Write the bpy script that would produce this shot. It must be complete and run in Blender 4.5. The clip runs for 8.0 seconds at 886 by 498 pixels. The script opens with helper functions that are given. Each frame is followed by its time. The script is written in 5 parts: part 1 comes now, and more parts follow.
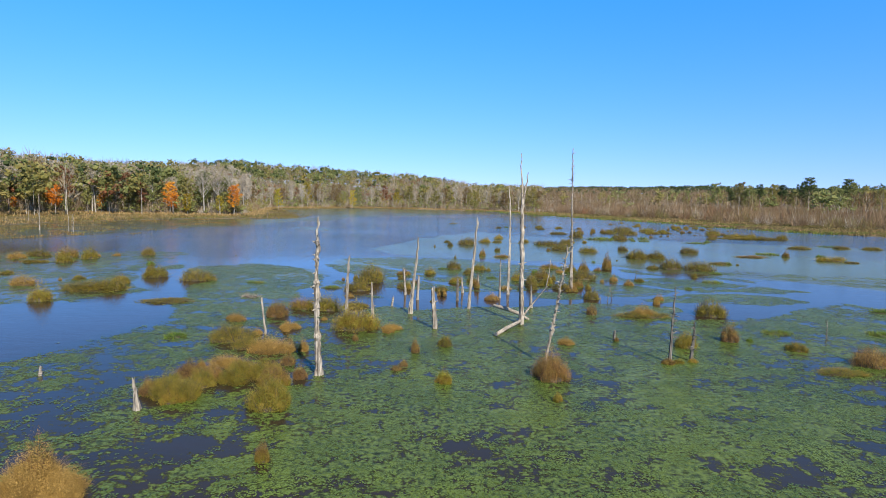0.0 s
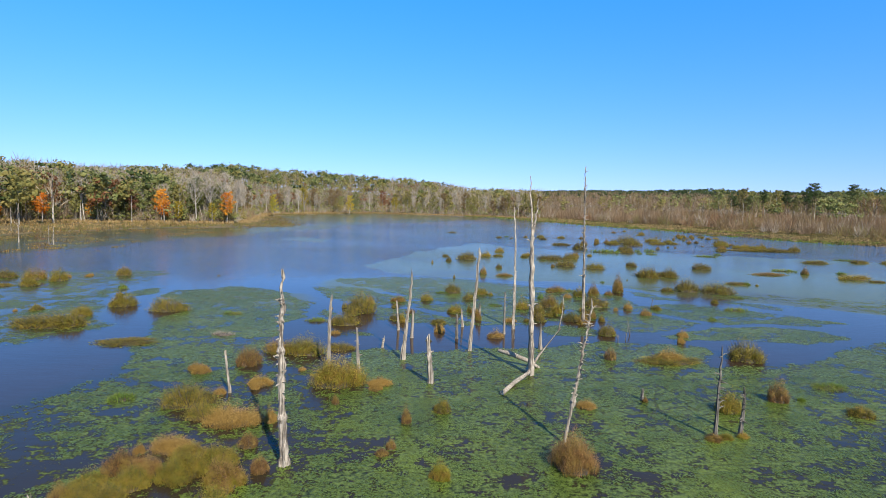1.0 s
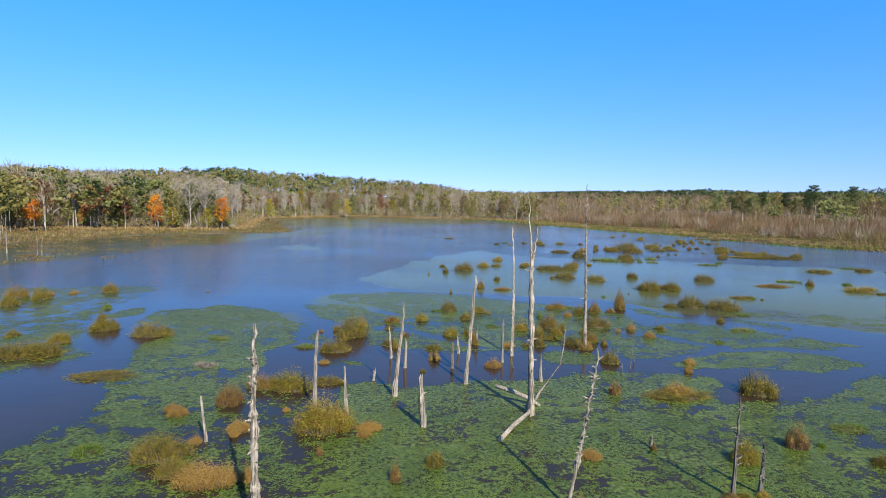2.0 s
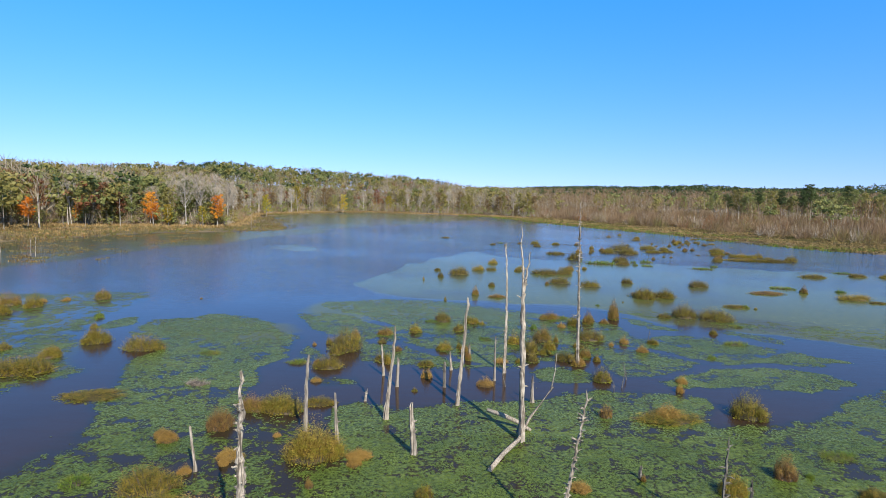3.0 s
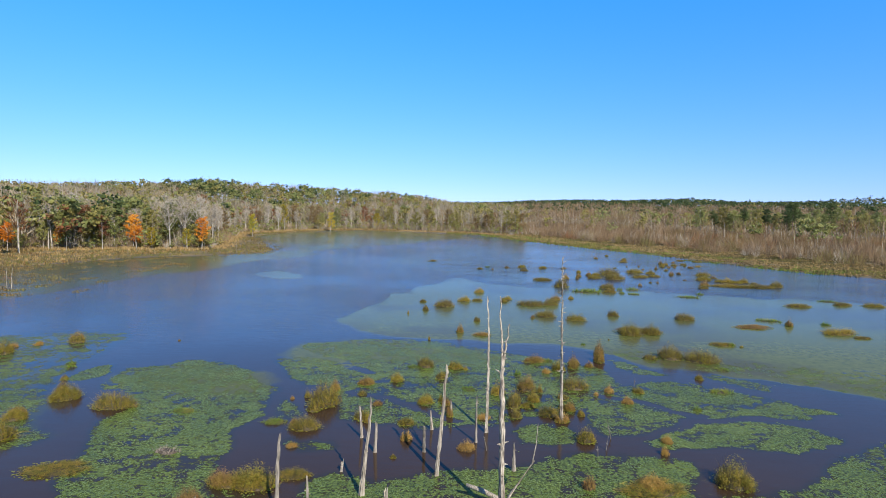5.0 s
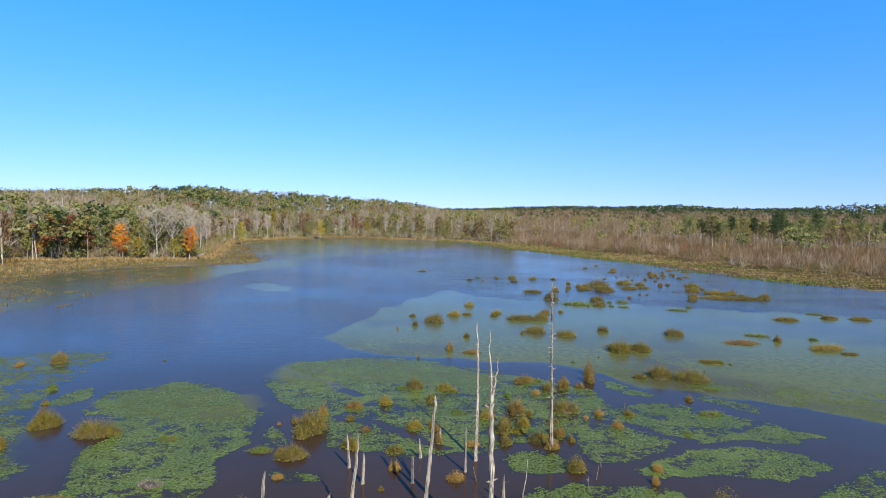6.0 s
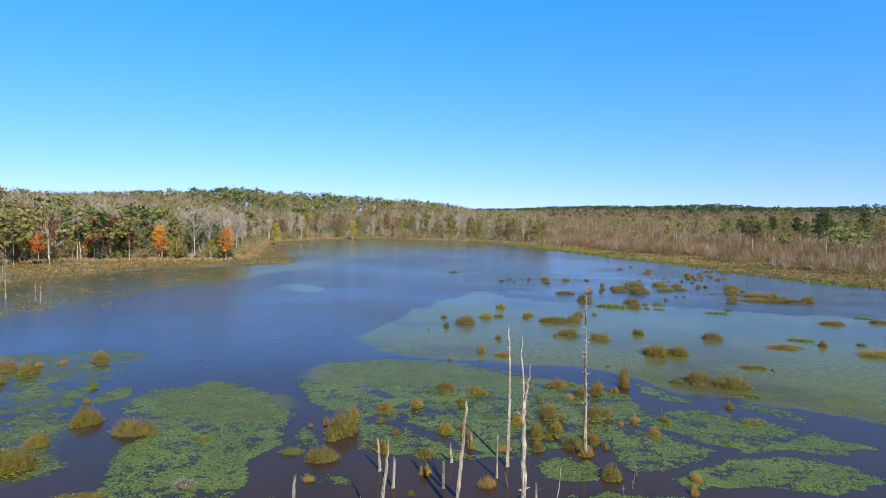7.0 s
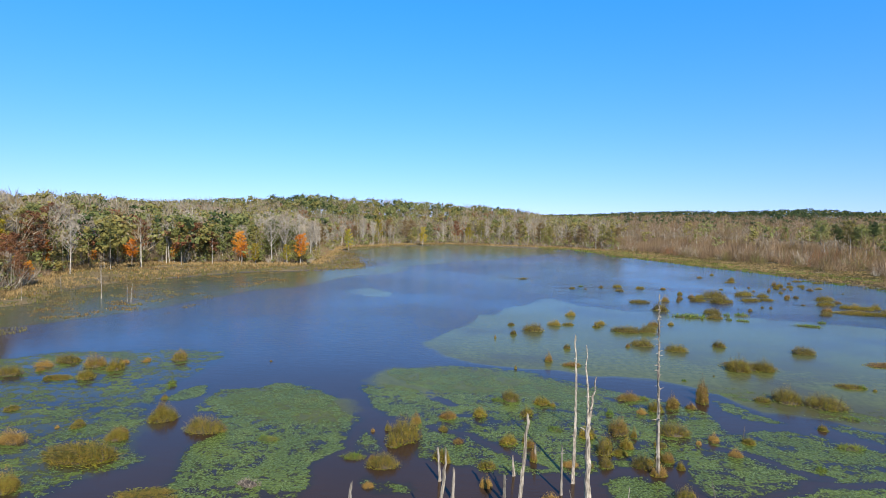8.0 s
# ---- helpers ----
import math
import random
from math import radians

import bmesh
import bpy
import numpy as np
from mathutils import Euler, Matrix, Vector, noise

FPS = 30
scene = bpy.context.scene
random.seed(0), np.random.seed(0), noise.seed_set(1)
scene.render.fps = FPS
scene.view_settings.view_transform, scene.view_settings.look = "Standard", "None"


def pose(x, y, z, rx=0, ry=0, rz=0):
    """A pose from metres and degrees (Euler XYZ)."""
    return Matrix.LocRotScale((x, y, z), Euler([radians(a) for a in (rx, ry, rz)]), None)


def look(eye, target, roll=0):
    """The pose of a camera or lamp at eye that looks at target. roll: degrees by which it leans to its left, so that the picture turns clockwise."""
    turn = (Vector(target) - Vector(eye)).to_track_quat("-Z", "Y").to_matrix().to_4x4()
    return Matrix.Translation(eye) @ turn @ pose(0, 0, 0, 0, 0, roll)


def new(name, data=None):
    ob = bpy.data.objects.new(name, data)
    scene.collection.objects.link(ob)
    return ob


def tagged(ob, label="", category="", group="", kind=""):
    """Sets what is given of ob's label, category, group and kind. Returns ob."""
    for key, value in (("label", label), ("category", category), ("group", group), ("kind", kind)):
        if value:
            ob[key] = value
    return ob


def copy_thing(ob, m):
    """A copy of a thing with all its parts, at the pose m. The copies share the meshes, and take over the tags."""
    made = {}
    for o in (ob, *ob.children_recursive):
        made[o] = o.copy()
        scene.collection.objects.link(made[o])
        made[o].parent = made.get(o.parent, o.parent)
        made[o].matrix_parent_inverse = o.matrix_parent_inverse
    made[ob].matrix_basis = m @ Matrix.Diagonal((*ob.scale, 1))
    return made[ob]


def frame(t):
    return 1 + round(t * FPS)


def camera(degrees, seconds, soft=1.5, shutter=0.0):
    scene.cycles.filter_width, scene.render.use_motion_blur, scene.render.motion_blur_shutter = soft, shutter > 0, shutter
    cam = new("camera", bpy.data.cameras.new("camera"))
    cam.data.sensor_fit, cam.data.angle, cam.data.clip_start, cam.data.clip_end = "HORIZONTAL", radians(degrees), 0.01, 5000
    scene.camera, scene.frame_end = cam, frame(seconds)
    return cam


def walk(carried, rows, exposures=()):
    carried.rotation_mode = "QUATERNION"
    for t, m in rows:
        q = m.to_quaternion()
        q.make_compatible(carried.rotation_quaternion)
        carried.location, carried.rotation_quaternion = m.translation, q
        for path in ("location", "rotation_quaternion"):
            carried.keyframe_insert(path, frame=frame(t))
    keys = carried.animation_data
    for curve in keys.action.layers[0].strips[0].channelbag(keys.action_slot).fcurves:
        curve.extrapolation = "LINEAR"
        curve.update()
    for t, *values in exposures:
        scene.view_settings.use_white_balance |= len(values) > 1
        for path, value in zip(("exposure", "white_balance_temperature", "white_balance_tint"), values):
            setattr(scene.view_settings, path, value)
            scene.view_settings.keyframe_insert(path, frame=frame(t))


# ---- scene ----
cam = camera(75.2, 8.0, soft=0.85)
PATH = [
    (0, (-0.659, -2.583, 7.887), (-0.674, -0.591, 7.709), 1.1),
    (0.5, (-0.694, 0.141, 8.569), (-0.707, 2.132, 8.388), 1.2),
    (1, (-0.648, 2.581, 9.403), (-0.659, 4.574, 9.235), 1.1),
    (1.5, (-0.551, 4.17, 10.19), (-0.56, 6.163, 10.022), 1.0),
    (1.7, (-0.52, 4.523, 10.384), (-0.526, 6.516, 10.222), 0.9),
    (2.8, (-0.197, 4.87, 12.257), (-0.197, 6.862, 12.07), 1.0),
    (3, (-0.192, 4.96, 12.468), (-0.186, 6.951, 12.28), 1.2),
    (3.5, (-0.036, 5.164, 13.233), (-0.019, 7.155, 13.044), 1.1),
    (4, (0.133, 5.449, 14.032), (0.154, 7.441, 13.851), 1.1),
    (4.5, (0.295, 5.767, 14.792), (0.326, 7.759, 14.625), 1.1),
    (4.7, (0.35, 5.887, 14.983), (0.385, 7.881, 14.828), 1.1),
    (5.8, (0.471, 6.47, 16.687), (0.54, 8.465, 16.557), 1.0),
    (6, (0.486, 6.554, 16.784), (0.562, 8.549, 16.66), 1.1),
    (6.5, (0.523, 6.728, 16.893), (0.611, 8.722, 16.766), 1.1),
    (7, (0.538, 7.006, 16.89), (0.504, 9.002, 16.765), 0.9),
    (7.2, (0.661, 7.132, 16.875), (0.525, 9.123, 16.752), 0.7),
    (7.5, (0.729, 7.432, 16.856), (0.503, 9.415, 16.736), 0.8),
    (8, (1.022, 7.944, 16.792), (0.744, 9.922, 16.685), 0.8),
]
walk(cam, [(t, look(eye, target, roll)) for t, eye, target, roll in PATH])

# ---- world, sun ----
SUN_EL, SUN_AZ = radians(39), radians(154)          # azimuth clockwise from +y
world = bpy.data.worlds.new("world")
scene.world = world
world.use_nodes = True
wn = world.node_tree.nodes
sky = wn.new("ShaderNodeTexSky")
sky.sky_type = "NISHITA"
sky.sun_disc = False
sky.sun_elevation, sky.sun_rotation = SUN_EL, SUN_AZ
sky.air_density, sky.dust_density, sky.ozone_density = 0.85, 0.4, 0.5
rich, tint = wn.new("ShaderNodeHueSaturation"), wn.new("ShaderNodeMix")     # vivid autumn blue
rich.inputs["Saturation"].default_value = 1.25
tint.data_type, tint.blend_type = "RGBA", "MULTIPLY"
tint.inputs[0].default_value = 1.0
gaze, lift = wn.new("ShaderNodeTexCoord"), wn.new("ShaderNodeVectorMath")   # clear air: no white band on the horizon
lift.inputs[1].default_value = (0, 0, 0.075)
world.node_tree.links.new(gaze.outputs["Generated"], lift.inputs[0])
world.node_tree.links.new(lift.outputs[0], sky.inputs["Vector"])
apart, rise, shade = wn.new("ShaderNodeSeparateXYZ"), wn.new("ShaderNodeMapRange"), wn.new("ShaderNodeMix")
world.node_tree.links.new(gaze.outputs["Generated"], apart.inputs[0])
world.node_tree.links.new(apart.outputs[2], rise.inputs[0])
rise.inputs[1].default_value, rise.inputs[2].default_value = 0.0, 0.34
shade.data_type = "RGBA"
shade.inputs[6].default_value, shade.inputs[7].default_value = (0.74, 0.705, 1.03, 1), (0.43, 1.20, 1.6, 1)
world.node_tree.links.new(rise.outputs[0], shade.inputs[0])
high, crown_shade = wn.new("ShaderNodeMapRange"), wn.new("ShaderNodeMix")
world.node_tree.links.new(apart.outputs[2], high.inputs[0])
high.inputs[1].default_value, high.inputs[2].default_value = 0.34, 0.75
crown_shade.data_type = "RGBA"
crown_shade.inputs[7].default_value = (0.68, 0.86, 1.0, 1)
world.node_tree.links.new(high.outputs[0], crown_shade.inputs[0])
world.node_tree.links.new(shade.outputs[2], crown_shade.inputs[6])
world.node_tree.links.new(crown_shade.outputs[2], tint.inputs[7])
world.node_tree.links.new(sky.outputs["Color"], rich.inputs["Color"])
world.node_tree.links.new(rich.outputs["Color"], tint.inputs[6])
world.node_tree.links.new(tint.outputs[2], wn["Background"].inputs["Color"])
wn["Background"].inputs["Strength"].default_value = 0.105
scene.view_settings.exposure = 0.9

sun = new("sun", bpy.data.lights.new("sun", "SUN"))
sun.data.energy, sun.data.angle, sun.data.color = 5.0, radians(0.5), (1.0, 0.92, 0.78)
sun.matrix_world = look((math.sin(SUN_AZ) * 80, math.cos(SUN_AZ) * 80, math.tan(SUN_EL) * 80), (0, 0, 0))

# ---- materials ----
def nodes_of(name):
    m = bpy.data.materials.new(name)
    m.use_nodes = True
    return m, m.node_tree.nodes, m.node_tree.links, m.node_tree.nodes["Principled BSDF"]


def noise_node(n, l, scale, detail=4.0, rough=0.55, vector=None):
    t = n.new("ShaderNodeTexNoise")
    t.inputs["Scale"].default_value, t.inputs["Detail"].default_value, t.inputs["Roughness"].default_value = scale, detail, rough
    if vector is not None:
        l.new(vector, t.inputs["Vector"])
    return t.outputs["Fac"]


def math_node(n, l, op, a, b=0.5, clamp=False):
    t = n.new("ShaderNodeMath")
    t.operation, t.use_clamp = op, clamp
    for k, v in enumerate((a, b)):
        if isinstance(v, (int, float)):
            t.inputs[k].default_value = v
        else:
            l.new(v, t.inputs[k])
    return t.outputs[0]


def mix_node(n, l, fac, a, b):
    t = n.new("ShaderNodeMix")
    t.data_type = "RGBA"
    for socket, v in ((t.inputs[0], fac), (t.inputs[6], a), (t.inputs[7], b)):
        if isinstance(v, (int, float)):
            socket.default_value = v
        elif isinstance(v, tuple):
            socket.default_value = (*v, 1)
        else:
            l.new(v, socket)
    return t.outputs[2]


def spread(n, l, v, low, high):
    t = n.new("ShaderNodeMapRange")
    t.interpolation_type = "SMOOTHSTEP"
    l.new(v, t.inputs[0])
    for k, x in ((1, low), (2, high)):
        if isinstance(x, (int, float)):
            t.inputs[k].default_value = x
        else:
            l.new(x, t.inputs[k])
    return t.outputs[0]


def leaf_material(name, dark, mid, light, patch=0.15, rough=0.55, thin=0.3, vary=0.55):
    """Foliage: three tones, by leaf, by plant and by patches in the world."""
    m, n, l, p = nodes_of(name)
    geo, info = n.new("ShaderNodeNewGeometry"), n.new("ShaderNodeObjectInfo")
    world_noise = noise_node(n, l, patch, 3, 0.6, geo.outputs["Position"])
    tone = math_node(n, l, "ADD", math_node(n, l, "MULTIPLY", geo.outputs["Random Per Island"], vary),
                     math_node(n, l, "MULTIPLY", info.outputs["Random"], 0.35))
    c = mix_node(n, l, spread(n, l, tone, 0.1, vary + 0.3), dark, mid)
    c = mix_node(n, l, spread(n, l, world_noise, 0.42, 0.68), c, light)
    l.new(c, p.inputs["Base Color"])
    p.inputs["Roughness"].default_value = rough
    p.inputs["Specular IOR Level"].default_value = 0.25
    tr, mx = n.new("ShaderNodeBsdfTranslucent"), n.new("ShaderNodeMixShader")
    l.new(c, tr.inputs["Color"])
    mx.inputs[0].default_value = thin
    l.new(p.outputs[0], mx.inputs[1])
    l.new(tr.outputs[0], mx.inputs[2])
    l.new(mx.outputs[0], n["Material Output"].inputs["Surface"])
    return m


def wood_material(name, dark, light, grain=14.0, bump=0.6):
    """Weathered barkless wood with cracks along the grain."""
    m, n, l, p = nodes_of(name)
    tc, mp = n.new("ShaderNodeTexCoord"), n.new("ShaderNodeMapping")
    mp.inputs["Scale"].default_value = (1, 1, 0.06)
    l.new(tc.outputs["Object"], mp.inputs["Vector"])
    fine = noise_node(n, l, grain, 6, 0.65, mp.outputs["Vector"])
    broad = noise_node(n, l, 1.3, 4, 0.6, tc.outputs["Object"])
    info = n.new("ShaderNodeObjectInfo")
    v = math_node(n, l, "ADD", spread(n, l, fine, 0.36, 0.62), math_node(n, l, "MULTIPLY", math_node(n, l, "SUBTRACT", broad, 0.54), 2.4), True)
    c = mix_node(n, l, v, dark, light)
    c = mix_node(n, l, math_node(n, l, "MULTIPLY", info.outputs["Random"], 0.35), c, tuple(0.6 * x for x in light))
    l.new(c, p.inputs["Base Color"])
    p.inputs["Roughness"].default_value = 0.85
    b = n.new("ShaderNodeBump")
    b.inputs["Strength"].default_value, b.inputs["Distance"].default_value = bump, 0.04
    l.new(fine, b.inputs["Height"])
    l.new(b.outputs[0], p.inputs["Normal"])
    return m


def ground_material():
    """Marsh soil: peat, dead sedge and moss."""
    m, n, l, p = nodes_of("marsh_soil")
    geo = n.new("ShaderNodeNewGeometry")
    a, b, d = (noise_node(n, l, s, 5, 0.65, geo.outputs["Position"]) for s in (0.045, 0.35, 2.5))
    c = mix_node(n, l, spread(n, l, a, 0.38, 0.62), (0.08, 0.058, 0.026), (0.15, 0.105, 0.045))
    c = mix_node(n, l, spread(n, l, b, 0.48, 0.66), c, (0.06, 0.062, 0.018))
    c = mix_node(n, l, spread(n, l, d, 0.5, 0.72), c, (0.045, 0.032, 0.018))
    l.new(c, p.inputs["Base Color"])
    p.inputs["Roughness"].default_value = 0.95
    bp = n.new("ShaderNodeBump")
    bp.inputs["Strength"].default_value, bp.inputs["Distance"].default_value = 0.8, 0.3
    l.new(d, bp.inputs["Height"])
    l.new(bp.outputs[0], p.inputs["Normal"])
    return m


def water_material():
    """Brown pond water under a glossy skin; weed beds and duckweed film lie just under that skin.
    The attribute cover holds weed (red), film (green) and wind (blue), which also tints the open water."""
    m, n, l, p = nodes_of("pond_water")
    geo, at = n.new("ShaderNodeNewGeometry"), n.new("ShaderNodeAttribute")
    at.attribute_name = "cover"
    sep = n.new("ShaderNodeSeparateColor")
    l.new(at.outputs["Color"], sep.inputs[0])
    weed, film = sep.outputs[0], sep.outputs[1]
    pos = geo.outputs["Position"]
    patch = noise_node(n, l, 1.3, 8, 0.7, pos)
    fine = noise_node(n, l, 5.0, 6, 0.72, pos)
    broad = noise_node(n, l, 0.16, 4, 0.6, pos)
    drift = n.new("ShaderNodeMapping")
    drift.inputs["Rotation"].default_value, drift.inputs["Scale"].default_value = (0, 0, 0.25), (0.3, 1.0, 1)
    l.new(pos, drift.inputs["Vector"])
    streak = noise_node(n, l, 0.14, 6, 0.62, drift.outputs["Vector"])
    both = math_node(n, l, "ADD", math_node(n, l, "MULTIPLY", patch, 0.6), math_node(n, l, "MULTIPLY", fine, 0.4))
    edge = math_node(n, l, "SUBTRACT", 0.785, math_node(n, l, "MULTIPLY", weed, 0.36))
    is_weed = spread(n, l, math_node(n, l, "SUBTRACT", both, edge), -0.012, 0.03)
    film_edge = math_node(n, l, "SUBTRACT", 0.78, math_node(n, l, "MULTIPLY", film, 0.56))
    torn = math_node(n, l, "ADD", streak, math_node(n, l, "MULTIPLY", math_node(n, l, "SUBTRACT", patch, 0.5), 0.45))
    is_film = math_node(n, l, "MULTIPLY", spread(n, l, math_node(n, l, "SUBTRACT", torn, film_edge), -0.05, 0.05), math_node(n, l, "ADD", 0.28, math_node(n, l, "MULTIPLY", spread(n, l, film, 0.5, 0.9), 0.62)))
    green = mix_node(n, l, spread(n, l, fine, 0.35, 0.65), (0.011, 0.016, 0.007), (0.095, 0.132, 0.030))
    green = mix_node(n, l, math_node(n, l, "MULTIPLY", spread(n, l, broad, 0.45, 0.7), 0.45), green, (0.12, 0.155, 0.026))
    mud = mix_node(n, l, broad, (0.016, 0.0125, 0.008), (0.032, 0.024, 0.014))
    mud = mix_node(n, l, spread(n, l, math_node(n, l, "ADD", weed, math_node(n, l, "MULTIPLY", sep.outputs[2], 0.3)), 0.0, 0.6), mix_node(n, l, broad, (0.025, 0.0155, 0.010), (0.037, 0.0225, 0.0145)), mud)
    mud = mix_node(n, l, math_node(n, l, "MULTIPLY", sep.outputs[2], 0.8), mud, (0.029, 0.051, 0.105))      # open lake: blue of the reflected sky put into the base colour
    scum = mix_node(n, l, spread(n, l, patch, 0.35, 0.65), (0.060, 0.072, 0.018), (0.095, 0.105, 0.027))
    scum = mix_node(n, l, spread(n, l, noise_node(n, l, 0.05, 5, 0.6, pos), 0.45, 0.65), scum, (0.056, 0.056, 0.026))
    muck = mix_node(n, l, spread(n, l, noise_node(n, l, 0.5, 6, 0.7, pos), 0.42, 0.6), (0.062, 0.060, 0.028), (0.045, 0.060, 0.027))
    scum = mix_node(n, l, math_node(n, l, "SUBTRACT", 1.0, at.outputs["Alpha"]), scum, muck)
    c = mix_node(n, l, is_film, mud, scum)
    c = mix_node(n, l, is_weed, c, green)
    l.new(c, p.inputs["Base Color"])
    cover = math_node(n, l, "MAXIMUM", is_weed, is_film)
    l.new(math_node(n, l, "ADD", 0.04, math_node(n, l, "MULTIPLY", cover, 0.12)), p.inputs["Roughness"])
    p.inputs["IOR"].default_value = 1.33
    l.new(math_node(n, l, "SUBTRACT", math_node(n, l, "ADD", 0.32, math_node(n, l, "MULTIPLY", sep.outputs[2], 0.2)), math_node(n, l, "MAXIMUM", math_node(n, l, "MULTIPLY", is_film, 0.31), math_node(n, l, "MULTIPLY", is_weed, 0.22))), p.inputs["Specular IOR Level"])
    wind = n.new("ShaderNodeMapping")
    wind.inputs["Scale"].default_value = (0.55, 1.4, 1)
    l.new(pos, wind.inputs["Vector"])
    ripple = noise_node(n, l, 0.9, 6, 0.7, wind.outputs["Vector"])
    gust = spread(n, l, noise_node(n, l, 0.018, 3, 0.5, pos), 0.35, 0.65)
    swell = math_node(n, l, "MULTIPLY", math_node(n, l, "MULTIPLY", ripple, math_node(n, l, "MULTIPLY", math_node(n, l, "ADD", 0.55, gust), math_node(n, l, "ADD", 0.12, sep.outputs[2]))),
                      math_node(n, l, "SUBTRACT", 1.0, math_node(n, l, "MULTIPLY", cover, 0.75)))
    h = math_node(n, l, "ADD", swell, math_node(n, l, "MULTIPLY", math_node(n, l, "MULTIPLY", fine, is_weed), 0.35))
    b = n.new("ShaderNodeBump")
    b.inputs["Strength"].default_value, b.inputs["Distance"].default_value = 0.9, 0.13
    l.new(h, b.inputs["Height"])
    l.new(b.outputs[0], p.inputs["Normal"])
    return m


GROUND, WATER = ground_material(), water_material()
PALE_WOOD = wood_material("bleached_wood", (0.075, 0.058, 0.042), (0.36, 0.31, 0.25), 18.0, 0.9)
GREY_WOOD = wood_material("grey_wood", (0.09, 0.075, 0.06), (0.29, 0.25, 0.205))
DARK_WOOD = wood_material("dark_wood", (0.035, 0.03, 0.025), (0.17, 0.15, 0.125))
BARK = wood_material("bark", (0.14, 0.12, 0.10), (0.44, 0.40, 0.34), 6.0)
PINE_BARK = wood_material("pine_bark", (0.07, 0.05, 0.04), (0.2, 0.14, 0.1), 6.0)
PEAT = wood_material("peat", (0.02, 0.015, 0.01), (0.07, 0.05, 0.03), 5.0)
TWIG = leaf_material("twig", (0.16, 0.13, 0.105), (0.30, 0.26, 0.22), (0.24, 0.19, 0.15), 0.02, 0.8, 0.0)
STEM = leaf_material("dark_stem", (0.04, 0.03, 0.02), (0.12, 0.09, 0.06), (0.09, 0.07, 0.045), 0.3, 0.8, 0.0)
DRY = leaf_material("dry_sedge", (0.075, 0.050, 0.010), (0.37, 0.245, 0.042), (0.23, 0.21, 0.022), 3.2, 0.7, 0.25, 0.6)
TAN = leaf_material("tan_grass", (0.17, 0.10, 0.026), (0.41, 0.26, 0.072), (0.34, 0.21, 0.05), 0.5, 0.7, 0.25)
OLIVE = leaf_material("olive_leaf", (0.050, 0.053, 0.009), (0.19, 0.18, 0.020), (0.29, 0.195, 0.034), 3.2, vary=0.6)
RUSSET = leaf_material("russet_leaf", (0.055, 0.03, 0.013), (0.33, 0.18, 0.06), (0.28, 0.19, 0.048), 3.0, vary=0.6)
BRIGHT = leaf_material("bright_weed", (0.06, 0.11, 0.012), (0.14, 0.20, 0.02), (0.19, 0.19, 0.03), 0.6)
WEED = leaf_material("floating_leaf", (0.030, 0.050, 0.009), (0.074, 0.110, 0.015), (0.098, 0.136, 0.016), 0.3, 0.4, 0.0)
STRAW = leaf_material("straw", (0.16, 0.105, 0.045), (0.32, 0.225, 0.10), (0.26, 0.17, 0.07), 0.3, 0.8, 0.1)
# weed of the farther beds: sky sheen put into a paler, bluer leaf colour
SHEEN_WEED = leaf_material("sheen_floating_leaf", (0.040, 0.067, 0.020), (0.096, 0.135, 0.034), (0.118, 0.157, 0.034), 0.3, 0.4, 0.0)
SHORE = leaf_material("shore_sedge", (0.07, 0.052, 0.026), (0.165, 0.122, 0.058), (0.12, 0.105, 0.038), 0.09, 0.8, 0.1)
MARSH = leaf_material("marsh_herb", (0.045, 0.043, 0.011), (0.125, 0.118, 0.026), (0.16, 0.115, 0.034), 0.12, 0.8, 0.1)
MOSS = leaf_material("wet_moss", (0.07, 0.085, 0.008), (0.16, 0.17, 0.012), (0.20, 0.17, 0.02), 0.5, 0.5, 0.0)


# ---- small tools ----
def part(name, mesh, material, parent=None, label=""):
    """Links a mesh as one object, under a thing or a part."""
    ob = new(name, mesh)
    if material is not None and not mesh.materials:
        mesh.materials.append(material)
    if parent is not None:
        ob.parent = parent
    return tagged(ob, label, kind="stuff" if name.endswith("_mass") else "")


def mesh_of(name, verts, faces, smooth=False):
    me = bpy.data.meshes.new(name)
    me.from_pydata(verts, [], faces)
    if smooth:
        me.polygons.foreach_set("use_smooth", [True] * len(me.polygons))
    me.update()
    return me


def mesh_of_polys(name, corners):
    """One mesh of many separate flat pieces: corners is an array (pieces, corners, 3)."""
    count, sides = corners.shape[:2]
    me = bpy.data.meshes.new(name)
    me.vertices.add(count * sides)
    me.vertices.foreach_set("co", corners.astype(np.float32).ravel())
    me.loops.add(count * sides)
    me.loops.foreach_set("vertex_index", np.arange(count * sides, dtype=np.int32))
    me.polygons.add(count)
    me.polygons.foreach_set("loop_start", np.arange(0, count * sides, sides, dtype=np.int32))
    me.update(calc_edges=True)
    return me


def lattice(ix, iy, seed):
    h = np.sin(ix * 127.1 + iy * 311.7 + seed * 74.7) * 43758.5453
    return h - np.floor(h)


def value_noise(x, y, seed=0):
    ix, iy = np.floor(x), np.floor(y)
    u, v = x - ix, y - iy
    u, v = u * u * (3 - 2 * u), v * v * (3 - 2 * v)
    a, b = lattice(ix, iy, seed), lattice(ix + 1, iy, seed)
    c, d = lattice(ix, iy + 1, seed), lattice(ix + 1, iy + 1, seed)
    return (a * (1 - u) + b * u) * (1 - v) + (c * (1 - u) + d * u) * v


